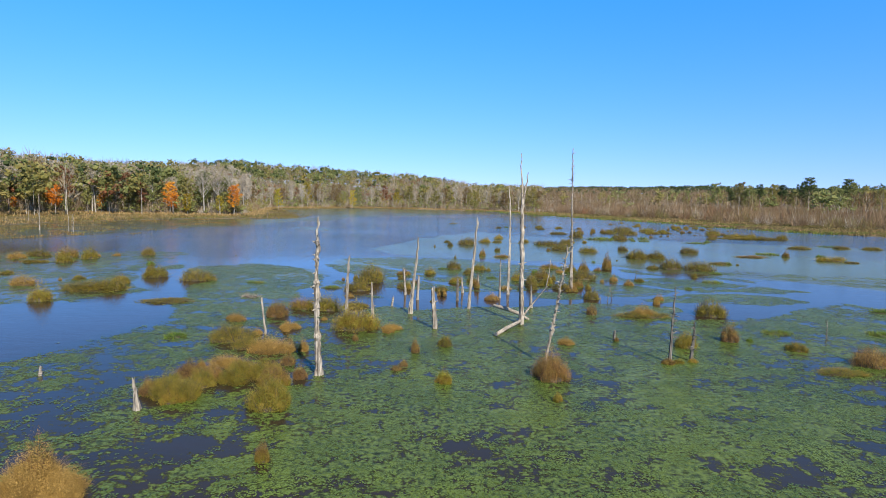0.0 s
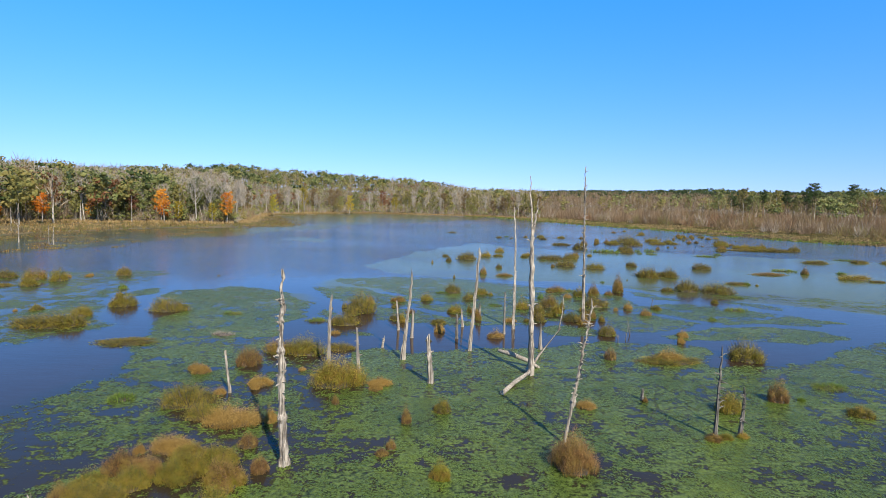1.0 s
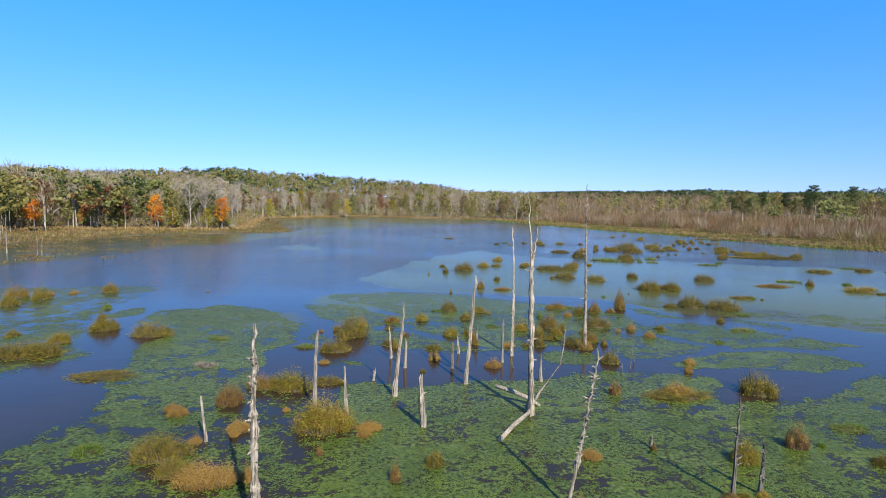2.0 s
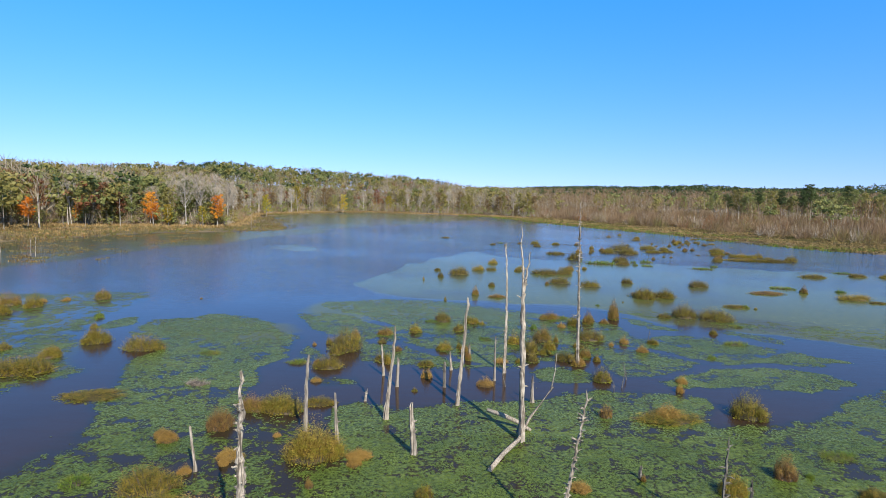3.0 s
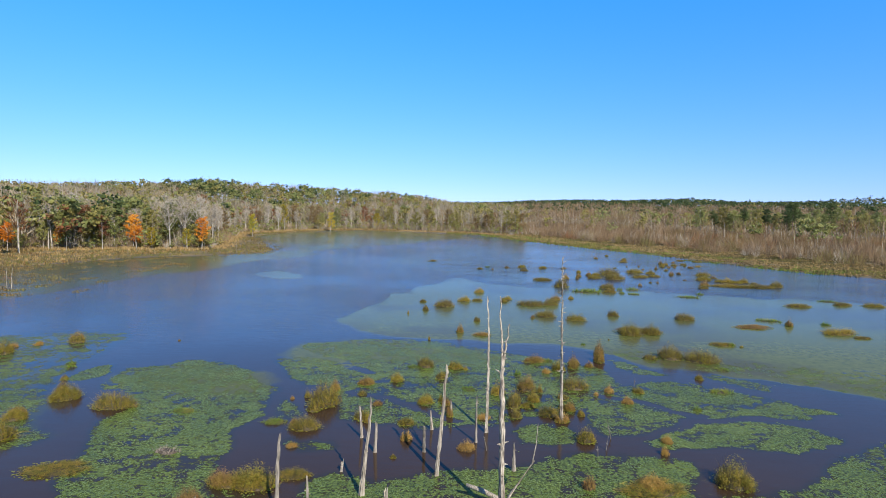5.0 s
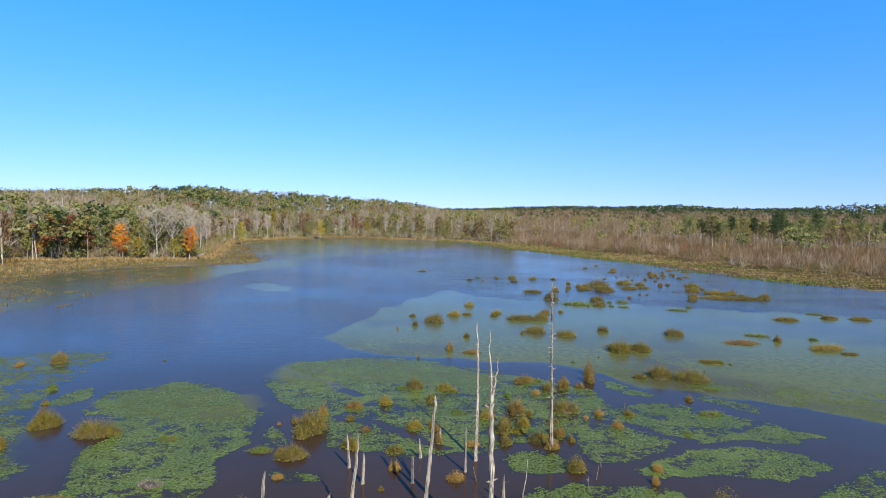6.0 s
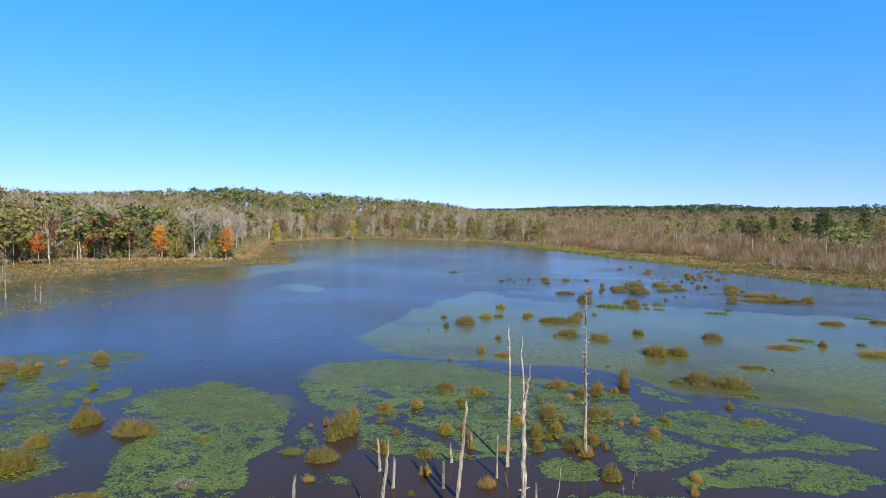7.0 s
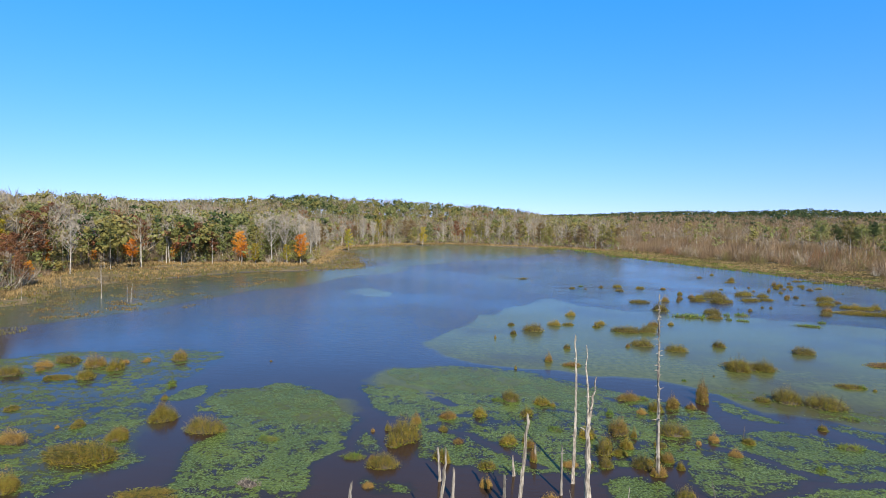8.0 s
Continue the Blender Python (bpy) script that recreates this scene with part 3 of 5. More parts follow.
def plant_model(kind, seed, wide, near, big):
    """One clump of unit width and height: root mound, moss skirt, and lobes of blades, stems and leaves."""
    name, label, category, material = KINDS[kind]
    rng = np.random.default_rng(seed)
    thing = tagged(new(name), label, category, kind + " clumps in the pond")
    part("root_mound", mound_mesh(rng, 0.37, 0.12 if kind != "green_weed" else 0.05), PEAT, thing)
    count = int(rng.integers(11, 15)) if wide else int(rng.integers(7, 11))
    lobes = [(0.0, 0.0, 0.24 if wide else 0.30, 0.92)]
    for k in range(count):
        a, d, r = 2.4 * k + rng.uniform(-0.5, 0.5), rng.uniform(0.16, 0.37), rng.uniform(0.12, 0.22)
        lobes.append((d * math.cos(a), d * math.sin(a), r, rng.uniform(0.62, 1.08) * (1 - (0.8 if wide else 1.2) * d)))
    for k in range(7):                            # low skirt down to the waterline
        a, d = 0.9 * k + rng.uniform(-0.3, 0.3), rng.uniform(0.30, 0.40)
        lobes.append((d * math.cos(a), d * math.sin(a), rng.uniform(0.11, 0.16), rng.uniform(0.32, 0.52)))
    dense = {3: 1.7, 0: 0.6, 1: 0.28, 4: 0.2, 2: 0.13}[near]
    fine = (0.6 if wide or big else 1.0) * {3: 0.6, 0: 0.85, 1: 1.2, 4: 1.35, 2: 1.75}[near]
    quads, tips, heads, ways, stems, stem_faces = [], [], [], [], [], []
    for x, y, r, h in lobes:
        share = 1.25 * (r / 0.3) ** 2 * (1.6 if wide else 1.9 if big else 1.0) * dense
        if kind in ("brown_sedge", "tan_grass"):
            q, t = blades(rng, int(260 * share), r * 0.9, h * 0.82, 0.009 * fine, 0.9)
            c = dome_points(rng, int(900 * share), 0.5, 0.92, 0.6 if wide else 0.9) * (2 * r, 2 * r, h)
        elif kind == "green_weed":
            q, t = blades(rng, int(60 * share), r, h, 0.02 * fine, 0.5)
            c = dome_points(rng, int(260 * share), 0.3, 0.9) * (2 * r, 2 * r, h)
        else:
            q, t = blades(rng, int(120 * share), r * 0.9, h * 0.95, 0.010 * fine, 0.6)
            c = dome_points(rng, int(1150 * share) if kind != "dead_twigs" else 4, 0.4, 0.92, 0.6 if wide else 0.9) * (2 * r, 2 * r, h)
            for k in range(5):
                a, tilt = rng.uniform(0, 6.28), r * rng.uniform(0.3, 1.2)
                p0 = Vector((x + 0.4 * r * math.cos(a), y + 0.4 * r * math.sin(a), 0.0))
                p2 = p0 + Vector((tilt * math.cos(a), tilt * math.sin(a), h * rng.uniform(0.5, 0.95)))
                p1 = p0.lerp(p2, 0.5) + Vector(rng.normal(0, 0.02, 3))
                tube(stems, stem_faces, [p0, p1, p2], [0.010 * fine, 0.007 * fine, 0.003 * fine], 3)
        for block in (q, t, c):
            block[..., 0] += x
            block[..., 1] += y
        quads.append(q)
        tips.append(t)
        heads.append(c)
        ways.append(outward(c, (x, y, 0.35 * h), 0.15) * 1.2)
    heads = np.concatenate(heads)
    size = {"brown_sedge": 0.056, "tan_grass": 0.05, "green_weed": 0.07}.get(kind, 0.054) * fine
    if stems:
        part("stem_mass", mesh_of("stem_mass", stems, stem_faces), TWIG if kind == "dead_twigs" else STEM, thing)
    if kind != "dead_twigs":
        part("leaf_mass", mesh_of_polys("leaf_mass", leaf_cards(rng, heads, size, np.concatenate(ways), 0.22)), {0: OLIVE, 1: RUSSET, 2: DRY}[seed % 3] if kind == "brown_sedge" else material, thing)
        blade_material = {"olive_shrub": DRY, "russet_shrub": RUSSET}.get(kind, material)
        part("blade_mass", strips_mesh("blade_mass", np.concatenate(quads), np.concatenate(tips)), blade_material, thing)
    if kind in ("brown_sedge", "olive_shrub"):
        n = 150
        a, r = rng.uniform(0, 6.28, n), 0.40 + 0.16 * rng.uniform(0, 1, n) ** 1.5
        c = np.stack([r * np.cos(a), r * np.sin(a), 0.03 + 0.04 * rng.random(n)], -1)
        part("moss_mass", mesh_of_polys("moss_mass", leaf_cards(rng, c, 0.07 * fine, np.array([(0, 0, 2.0)] * n))), MOSS, thing)
    return thing


MODELS = {}
place_rng = random.Random(11)


def tussocks(kind, rows):
    """Clumps of a kind at (x, y, width, height)."""
    for k, (x, y, w, h) in enumerate(rows):
        w, h = w * (0.97 if y < 30 else 1.12), h * (1.05 if y < 50 else 1.2)
        if kind == "olive_shrub":
            h = min(h, 0.92 * w)
        wide = w > 1.9 and w > 1.5 * h
        near = 3 if y < 23 else 0 if y < 36 else 1 if y < 52 else 4 if y < 85 else 2
        big = w > 1.7
        which = (kind, wide, near, big, k % 3)
        m = pose(x, y, 0, 0, 0, place_rng.uniform(0, 360)) @ Matrix.Diagonal((w, w * place_rng.uniform(0.75, 1.0), max(h, 0.22) * 1.05, 1))
        if wide:
            m = pose(x, y, 0, 0, 0, place_rng.uniform(-18, 18)) @ Matrix.Diagonal((w, w * 0.62, max(h, 0.25) * 1.05, 1))
        if which not in MODELS:
            MODELS[which] = plant_model(kind, len(MODELS) * 7 + 1, wide, near, big)
            MODELS[which].matrix_basis = m
        else:
            made = copy_thing(MODELS[which], pose(0, 0, 0))
            made.matrix_basis = m


# ---- dead trees standing in the pond ----
def snag(height, lean, foot, head, material, seed, label, stubs=6, name="dead_tree", bend=0.0, jag=0.25, flare=1.5, forks=(), twig=1.0, knobs=0):
    """A standing dead trunk with its foot at the origin: flared foot, broken top, branch stubs; forks are (height, tip, radius)."""
    rng = random.Random(seed)
    thing = tagged(new(name), label, "dead tree" if name == "dead_tree" else "stump", "dead trees in the pond")
    steps = max(8, int(height * (6 if knobs else 3)))
    collars = [rng.uniform(0.25, 0.98) for _ in range(knobs)]       # swollen whorls where branches sat
    pts, radii = [], []
    for k in range(steps + 1):
        t = k / steps
        r = foot + (head - foot) * t**0.8
        if t < 0.12:
            r *= 1 + (flare - 1) * (1 - t / 0.12) ** 2
        sway = bend * math.sin(t * math.pi)
        pts.append((lean[0] * t + sway + rng.uniform(-1, 1) * 0.05 * t * (height > 3), lean[1] * t + rng.uniform(-1, 1) * 0.05 * t, height * t - 0.4 * (k == 0)))
        r *= 1 + sum(0.4 * math.exp(-((t - c) * height / 0.09) ** 2) for c in collars)
        radii.append(r * (1 + rng.uniform(-0.16, 0.16)))
    sides = 14
    fins = [rng.uniform(-0.3, 0.25) for _ in range(sides)]   # cracks and ribs that run up the trunk
    verts, faces = [], []
    for k, ((x, y, z), r) in enumerate(zip(pts, radii)):
        for j in range(sides):
            a = 2 * math.pi * j / sides + 0.12 * k / steps
            rr = r * (1 + fins[j] * (1.1 - 0.6 * k / steps) + rng.uniform(-0.09, 0.09))
            verts.append((x + rr * math.cos(a), y + rr * math.sin(a), z + (jag * rng.uniform(-1.0, 1.0) if k == steps else 0.0)))
        fins = [f + rng.uniform(-0.05, 0.05) for f in fins]
    for k in range(steps):
        for j in range(sides):
            a, c = k * sides + j, k * sides + (j + 1) % sides
            faces.append((a, c, c + sides, a + sides))
    faces.append(tuple(steps * sides + j for j in range(sides)))
    faces.append(tuple(reversed(range(sides))))
    trunk = part("trunk", mesh_of("trunk", verts, faces), material, thing)

    def at(t):
        i = min(int(t * steps), steps - 1)
        return Vector(pts[i]).lerp(Vector(pts[i + 1]), t * steps - i), radii[i]

    for tip_from, tip, r in forks:
        p, _ = at(tip_from / height)
        tip = Vector(tip)
        way, n = tip - p, 8
        line = [p + way * (k / n) + Vector((rng.uniform(-0.05, 0.05), rng.uniform(-0.05, 0.05), 0)) * (0 < k < n)
                + Vector((0, 0, 0.12 * way.length * math.sin(math.pi * k / n))) * (abs(way.z) < way.length * 0.75) * 0.3 for k in range(n + 1)]
        v, f = [], []
        tube(v, f, line, [r * (1 - 0.75 * k / n) for k in range(n + 1)], 7, 0.2, rng)
        limb = part("limb", mesh_of("limb", v, f, True), material, thing)
        for k in range(7):
            i = rng.randrange(1, n)
            s, a = line[i], rng.uniform(0, 6.28)
            e = s + Vector((math.cos(a), math.sin(a), 0.5)) * (r * 0.6 + rng.uniform(0.04, 0.14))
            v, f = [], []
            tube(v, f, [s, e], [r * 0.4, 0.014], 5, 0.2, rng)
            part("branch_stub", mesh_of("branch_stub", v, f), material, limb)
    for k in range(stubs):
        p, r = at(rng.uniform(0.3, 0.97))
        a, rise = rng.uniform(0, 6.28), rng.uniform(-0.1, 0.6)
        size = twig * rng.uniform(0.05, 0.2) * min(1.4, 0.6 + height / 12)
        q = p + Vector((math.cos(a), math.sin(a), rise)) * (size + r)
        v, f = [], []
        tube(v, f, [p, p.lerp(q, 0.6) + Vector((0, 0, 0.02)), q], [max(0.03, r * 0.6), max(0.022, r * 0.38), 0.012], 5, 0.2, rng)
        part("branch_stub", mesh_of("branch_stub", v, f), material, trunk)
    return thing


def stand(thing, x, y, turn=0.0):
    thing.matrix_basis = pose(x, y, 0, 0, 0, turn)
    return thing


stand(snag(12.1, (-0.5, -0.9), 0.11, 0.025, PALE_WOOD, 1, "tall thin grey dead tree with short stubs standing in water", 60, flare=1.3, jag=0.1, knobs=14), 10.1, 46.7)
stand(snag(7.5, (-0.05, 0.9), 0.16, 0.10, PALE_WOOD, 2, "pale forked dead tree with two long bare leaders", 8, jag=0.02, flare=1.25,
           forks=[(7.3, (-0.05, 2.2, 10.9), 0.085), (7.3, (0.36, 1.5, 9.6), 0.095)]), 4.1, 33.3)
stand(snag(8.85, (0.22, 2.9), 0.115, 0.045, PALE_WOOD, 3, "slim pale dead tree with a bowed trunk", 5, bend=0.1), 4.4, 44.6)
stand(snag(6.4, (0.5, 0.0), 0.125, 0.08, PALE_WOOD, 4, "smooth pale leaning dead trunk without branches", 0, jag=0.15, flare=1.2), 0.95, 38.2)
stand(snag(5.2, (0.52, 0.0), 0.135, 0.05, PALE_WOOD, 5, "pale leaning dead trunk tapering to a dark tip", 2, flare=1.3), -3.1, 35.9)
stand(snag(6.8, (-0.05, 0.1), 0.165, 0.04, PALE_WOOD, 6, "bleached knotty dead tree with a peeling split foot", 34, bend=-0.1, flare=1.2, twig=0.7, knobs=16), -6.2, 22.1)
stand(snag(5.6, (0.95, 0.1), 0.068, 0.036, PALE_WOOD, 7, "pale leaning dead sapling with many snapped branch stubs", 46, flare=1.2, twig=1.15, knobs=16), 4.1, 24.4)
stand(snag(4.0, (0.14, 0.0), 0.10, 0.06, GREY_WOOD, 8, "grey dead trunk rising from a sedge hummock", 2), -7.1, 34.0)
stand(snag(3.6, (0.15, 0.1), 0.09, 0.03, DARK_WOOD, 9, "dark spindly dead tree with a pointed top", 20, jag=0.3, twig=1.6), 10.4, 25.3)
stand(snag(1.8, (0.12, 0.1), 0.085, 0.04, DARK_WOOD, 10, "dark twisted broken dead trunk", 16, "tree_stump", twig=1.7, jag=0.25, flare=1.35), 11.6, 25.6)
stand(snag(2.9, (0.0, 0.1), 0.09, 0.045, GREY_WOOD, 11, "thin grey dead trunk with rough bark remnants", 7), 3.6, 43.0)
stand(snag(2.2, (-0.18, 0.0), 0.155, 0.11, PALE_WOOD, 12, "split pale tree stump with splintered top", 2, "tree_stump", jag=0.5, flare=1.3), -1.3, 31.6)
stand(snag(2.0, (-0.13, 0.0), 0.11, 0.06, PALE_WOOD, 13, "short pale broken trunk beside a leaning snag", 1, "tree_stump", jag=0.25), -4.0, 43.6)
stand(snag(1.8, (0.09, 0.0), 0.11, 0.07, GREY_WOOD, 14, "short grey broken trunk in open water", 0, "tree_stump", jag=0.25), -2.9, 41.3)
stand(snag(1.6, (-0.02, 0.0), 0.11, 0.07, DARK_WOOD, 15, "short dark wet stump", 1, "tree_stump", jag=0.2), 0.2, 41.4)
stand(snag(1.2, (-0.1, 0.0), 0.1, 0.05, PALE_WOOD, 16, "small pale pointed stump", 1, "tree_stump", jag=0.2), 0.7, 45.1)
stand(snag(1.3, (0.0, 0.0), 0.09, 0.05, GREY_WOOD, 17, "small grey broken stump among sedge", 1, "tree_stump", jag=0.2), 2.1, 47.6)
stand(snag(1.5, (0.0, 0.0), 0.13, 0.05, GREY_WOOD, 18, "grey splintered stump with grass at its foot", 1, "tree_stump", jag=0.4), 5.5, 38.9)
stand(snag(2.0, (-0.22, 0.0), 0.08, 0.05, PALE_WOOD, 19, "pale thin leaning dead pole", 0, "tree_stump", jag=0.1, flare=1.1), -10.9, 29.5)
stand(snag(2.3, (-0.1, 0.0), 0.12, 0.05, GREY_WOOD, 20, "grey splintered stump at the edge of a hummock", 3, "tree_stump", jag=0.4), -5.2, 32.7)
stand(snag(1.0, (-0.08, 0.0), 0.13, 0.05, PALE_WOOD, 21, "pale broken stump standing among floating weed", 0, "tree_stump", jag=0.3), -11.8, 17.6)
stand(snag(0.35, (0.0, 0.0), 0.08, 0.05, GREY_WOOD, 22, "tiny grey stump tip above the water", 0, "tree_stump", jag=0.1), -17.9, 21.2)
stand(snag(0.6, (0.1, 0.0), 0.09, 0.06, GREY_WOOD, 23, "tiny grey stump in the channel", 1, "tree_stump", jag=0.2), -4.6, 38.6)
stand(snag(0.5, (0.05, 0.1), 0.07, 0.05, DARK_WOOD, 24, "tiny dark stump in the weed bed", 1, "tree_stump", jag=0.15), 8.9, 29.6)

for k, (x, y, h) in enumerate([(11.1, 40.9, 0.6), (11.9, 41.9, 0.9), (12.8, 43.7, 1.2), (18.1, 54.4, 1.0), (21.9, 31.1, 1.1), (4.2, 41.7, 0.9), (10.9, 43.6, 0.7)]):
    stand(snag(h, (0.25 * math.sin(2.3 * k), 0.1), 0.035, 0.014, DARK_WOOD, 70 + k, "thin dark dead stem standing in the pond", 3, jag=0.05, flare=1.1, twig=0.8), x, y)


def log(points, radii, label, material, seed):
    rng = random.Random(seed)
    thing = tagged(new("fallen_log"), label, "log", "fallen wood in the pond")
    v, f = [], []
    tube(v, f, [Vector(p) - Vector(points[0]) for p in points], radii, 8, 0.2, rng)
    part("trunk", mesh_of("trunk", v, f, True), material, thing)
    thing.matrix_basis = pose(*points[0])
    return thing


log([(2.2, 30.0, 0.05), (3.0, 31.6, 0.12), (3.9, 33.0, 0.2), (4.7, 34.6, 0.75), (6.1, 35.6, 2.1)], [0.12, 0.115, 0.10, 0.075, 0.045],
    "long pale fallen trunk propped against the forked tree", PALE_WOOD, 31)
log([(5.95, 35.5, 1.95), (6.2, 35.8, 2.9), (6.35, 36.2, 3.9)], [0.045, 0.03, 0.012], "thin grey upright branch of a fallen trunk", GREY_WOOD, 32)
log([(2.5, 35.6, 0.75), (3.3, 35.3, 0.6), (4.2, 34.9, 0.35), (4.8, 34.7, 0.0)], [0.10, 0.135, 0.12, 0.08], "short bleached log lying beside the forked tree", PALE_WOOD, 33)

# ---- clumps growing in the pond: x, y, width, height ----
tussocks("brown_sedge", [(-6, 13.8, 0.5, 0.8), (-0.7, 21.4, 0.8, 0.8), (12.5, 28.4, 1.3, 1.3), (9, 29.4, 0.3, 0.4), (-6.1, 31.3, 2.6, 2.1), (-9.2, 36.8, 2.7, 1.5), (-10.8, 36.9, 1.8, 1.1), (-29.7, 37.9, 1.6, 1.8), (-29.1, 42.9, 5.2, 1.1), (-28.8, 46.3, 1.6, 1.1), (10.2, 46.8, 1, 1), (11.9, 48.1, 0.7, 0.7), (8.2, 49.9, 1, 0.6), (1.8, 50.2, 0.7, 0.7), (0.2, 50.6, 1.3, 0.8), (-27.9, 50.7, 2.2, 1.6), (-29.1, 52.1, 0.9, 1.1), (6.2, 52.9, 1.2, 1.1), (18.3, 53.8, 1.1, 0.5)])
tussocks("brown_sedge", [(8.8, 54.3, 2, 1.5), (-5, 55.3, 1.3, 0.7), (-2.4, 56.2, 1.1, 0.9), (25.4, 57.7, 0.7, 0.6), (-45.6, 59.8, 2.8, 0.3), (-42.9, 60.1, 1.9, 1.4), (2.9, 60.4, 1.4, 0.9), (16.2, 61.5, 0.9, 0.6), (15, 62.7, 1.2, 0.7), (11.1, 63.2, 2.2, 0.8), (17.7, 63.3, 1.2, 1.9), (-42.3, 63.8, 2.1, 1.9), (-45.5, 64.6, 2.2, 1.8), (-27.6, 70.2, 0.3, 0.2), (0.4, 72.2, 0.3, 0.6), (6.8, 75, 2.1, 0.5), (4.2, 76.5, 0.9, 1.3), (53.6, 78.6, 4.4, 0.9), (44.1, 82, 4.8, 0.3), (49.8, 83.2, 1.1, 1.2), (20.9, 85.2, 2.6, 1.2), (-2.7, 88.7, 0.3, 0.6)])
tussocks("brown_sedge", [(6.1, 100.3, 2.1, 1.1), (75.4, 100.9, 3.3, 0.8), (8.3, 101.1, 1.7, 0.6), (9.4, 110.4, 1.8, 1.1), (43.7, 123.1, 0.7, 0.8), (65.5, 123.3, 4, 0.8), (62.6, 124.5, 6.5, 0.6), (62.4, 134.7, 3.7, 1.3), (37.7, 135.3, 3.3, 0.9), (34.7, 137.7, 1.3, 1), (49.2, 138.5, 4.2, 0.9), (53.1, 139.9, 2.8, 0.8), (58.3, 142.6, 1, 0.7), (61.5, 145.7, 1.2, 0.8), (61.8, 154, 1.1, 0.7), (35.2, 155.2, 1.5, 0.7), (71.8, 161.9, 1.4, 0.8), (64.7, 163.8, 1.3, 1.1), (75.7, 165.9, 1.7, 0.6), (69.8, 168.2, 1.7, 0.8), (73.6, 170.7, 1.8, 0.8), (0.9, 170.8, 2.6, 0.5)])
tussocks("brown_sedge", [(58.1, 177, 2.7, 0.6), (59.1, 178.7, 1.1, 1)])
tussocks("olive_shrub", [(-7.2, 18.2, 1.7, 1.7), (-11.1, 19, 2.4, 1), (3.8, 19.5, 0.5, 0.7), (-9.4, 21.2, 1.9, 1), (18, 24.1, 2.6, 0.2), (-0.7, 27.6, 0.9, 0.8), (-12.2, 27.9, 3.2, 1.2), (18.4, 28.2, 1.3, 0.6), (13, 36.7, 3.8, 0.4), (17.9, 37.4, 2.1, 1.8), (-7.2, 38, 1.8, 0.5), (-20.9, 38.5, 3.6, 0.2), (-27.5, 42.9, 2.1, 1.5), (11, 43.3, 1.2, 1.2), (-8.1, 45.1, 2.1, 1.1), (-1.1, 46.2, 1.2, 0.5), (-4.4, 47.1, 1.3, 0.8), (-33.5, 48, 1.2, 0.5), (9.5, 48.2, 1.6, 1), (-23.3, 49, 3.1, 1.4), (-7.7, 50, 2.4, 2.2), (7.1, 50, 1.5, 1.4), (-41.9, 50.6, 1.2, 0.4)])
tussocks("olive_shrub", [(11.4, 52, 1.1, 0.5), (-5, 52.4, 0.7, 0.4), (13, 54.6, 2.3, 1.2), (1.6, 57.2, 1.2, 0.8), (-51.4, 59.8, 2.5, 1.2), (0.1, 61, 1.7, 1.3), (28.6, 63.9, 3.3, 1.4), (23.6, 64.9, 1.3, 0.6), (25.8, 65.2, 2.5, 1.8), (-49.7, 65.7, 3.1, 0.9), (-38, 68.6, 1.8, 1.1), (34.5, 71.5, 2.7, 0.4), (54.7, 76.1, 2.2, 0.3), (27, 77.8, 5.1, 0.8), (6.9, 83.8, 0.9, 1), (36.8, 86.7, 2.6, 1.1), (17, 87.7, 2.9, 1.2), (27.2, 88.8, 1.7, 1.1), (-0.2, 91.8, 1, 0.9), (2.6, 94.9, 3, 1.5), (16.9, 97.4, 4.4, 1.1), (19.9, 97.7, 2.3, 1.3)])
tussocks("olive_shrub", [(-0.7, 99.2, 1.1, 0.5), (61.6, 99.7, 4, 0.7), (12.6, 100.2, 1.3, 0.6), (70.4, 101.5, 2.9, 0.7), (34.1, 113, 2.8, 0.9), (55.7, 120.6, 2, 0.9), (69, 123.2, 5.3, 0.7), (72.6, 124, 2.7, 1.6), (24.9, 130.2, 3.7, 0.8), (41.9, 134, 4.5, 1.4), (23.8, 148.9, 2, 0.7), (12.9, 151.1, 1.4, 0.6)])
tussocks("russet_shrub", [(-11.6, 21.5, 1.3, 0.9), (-2.9, 23.1, 0.6, 0.3), (-2.6, 23.7, 0.5, 0.4), (20.5, 25.4, 2.4, 1.3), (-2.2, 26.2, 0.5, 1), (-5.6, 28.3, 0.5, 0.5), (15.6, 29.9, 1.2, 1.4), (-11.7, 34.4, 1.7, 1.3), (9.4, 36.8, 0.7, 1), (-3.5, 50, 0.8, 0.4)])
tussocks("tan_grass", [(-11.7, 22.8, 0.5, 0.5), (-10.6, 23.1, 2, 0.7), (-9.4, 25.8, 2.6, 1.1), (-7.9, 26, 0.6, 0.9), (6, 28.5, 1, 0.5), (-11.3, 29.3, 0.7, 0.5), (-9.9, 30.1, 0.4, 0.7), (-4, 30.4, 0.7, 0.6), (-9.9, 30.8, 1.2, 0.6), (-3.9, 31.2, 1.2, 0.5), (-13.6, 32.6, 1, 0.6), (-14.1, 33.1, 1, 0.5), (-8.4, 33.3, 0.4, 0.3), (13, 36.9, 1.4, 1.1), (15.5, 41.3, 0.6, 0.8), (2.9, 41.8, 1.1, 0.8), (-8.3, 42, 0.7, 0.4), (-1, 43.2, 0.7, 1), (16.4, 43.2, 0.8, 0.7), (-35.9, 44.5, 2.4, 1.2), (4.5, 47.3, 1, 0.5), (16.4, 51, 0.9, 0.7)])
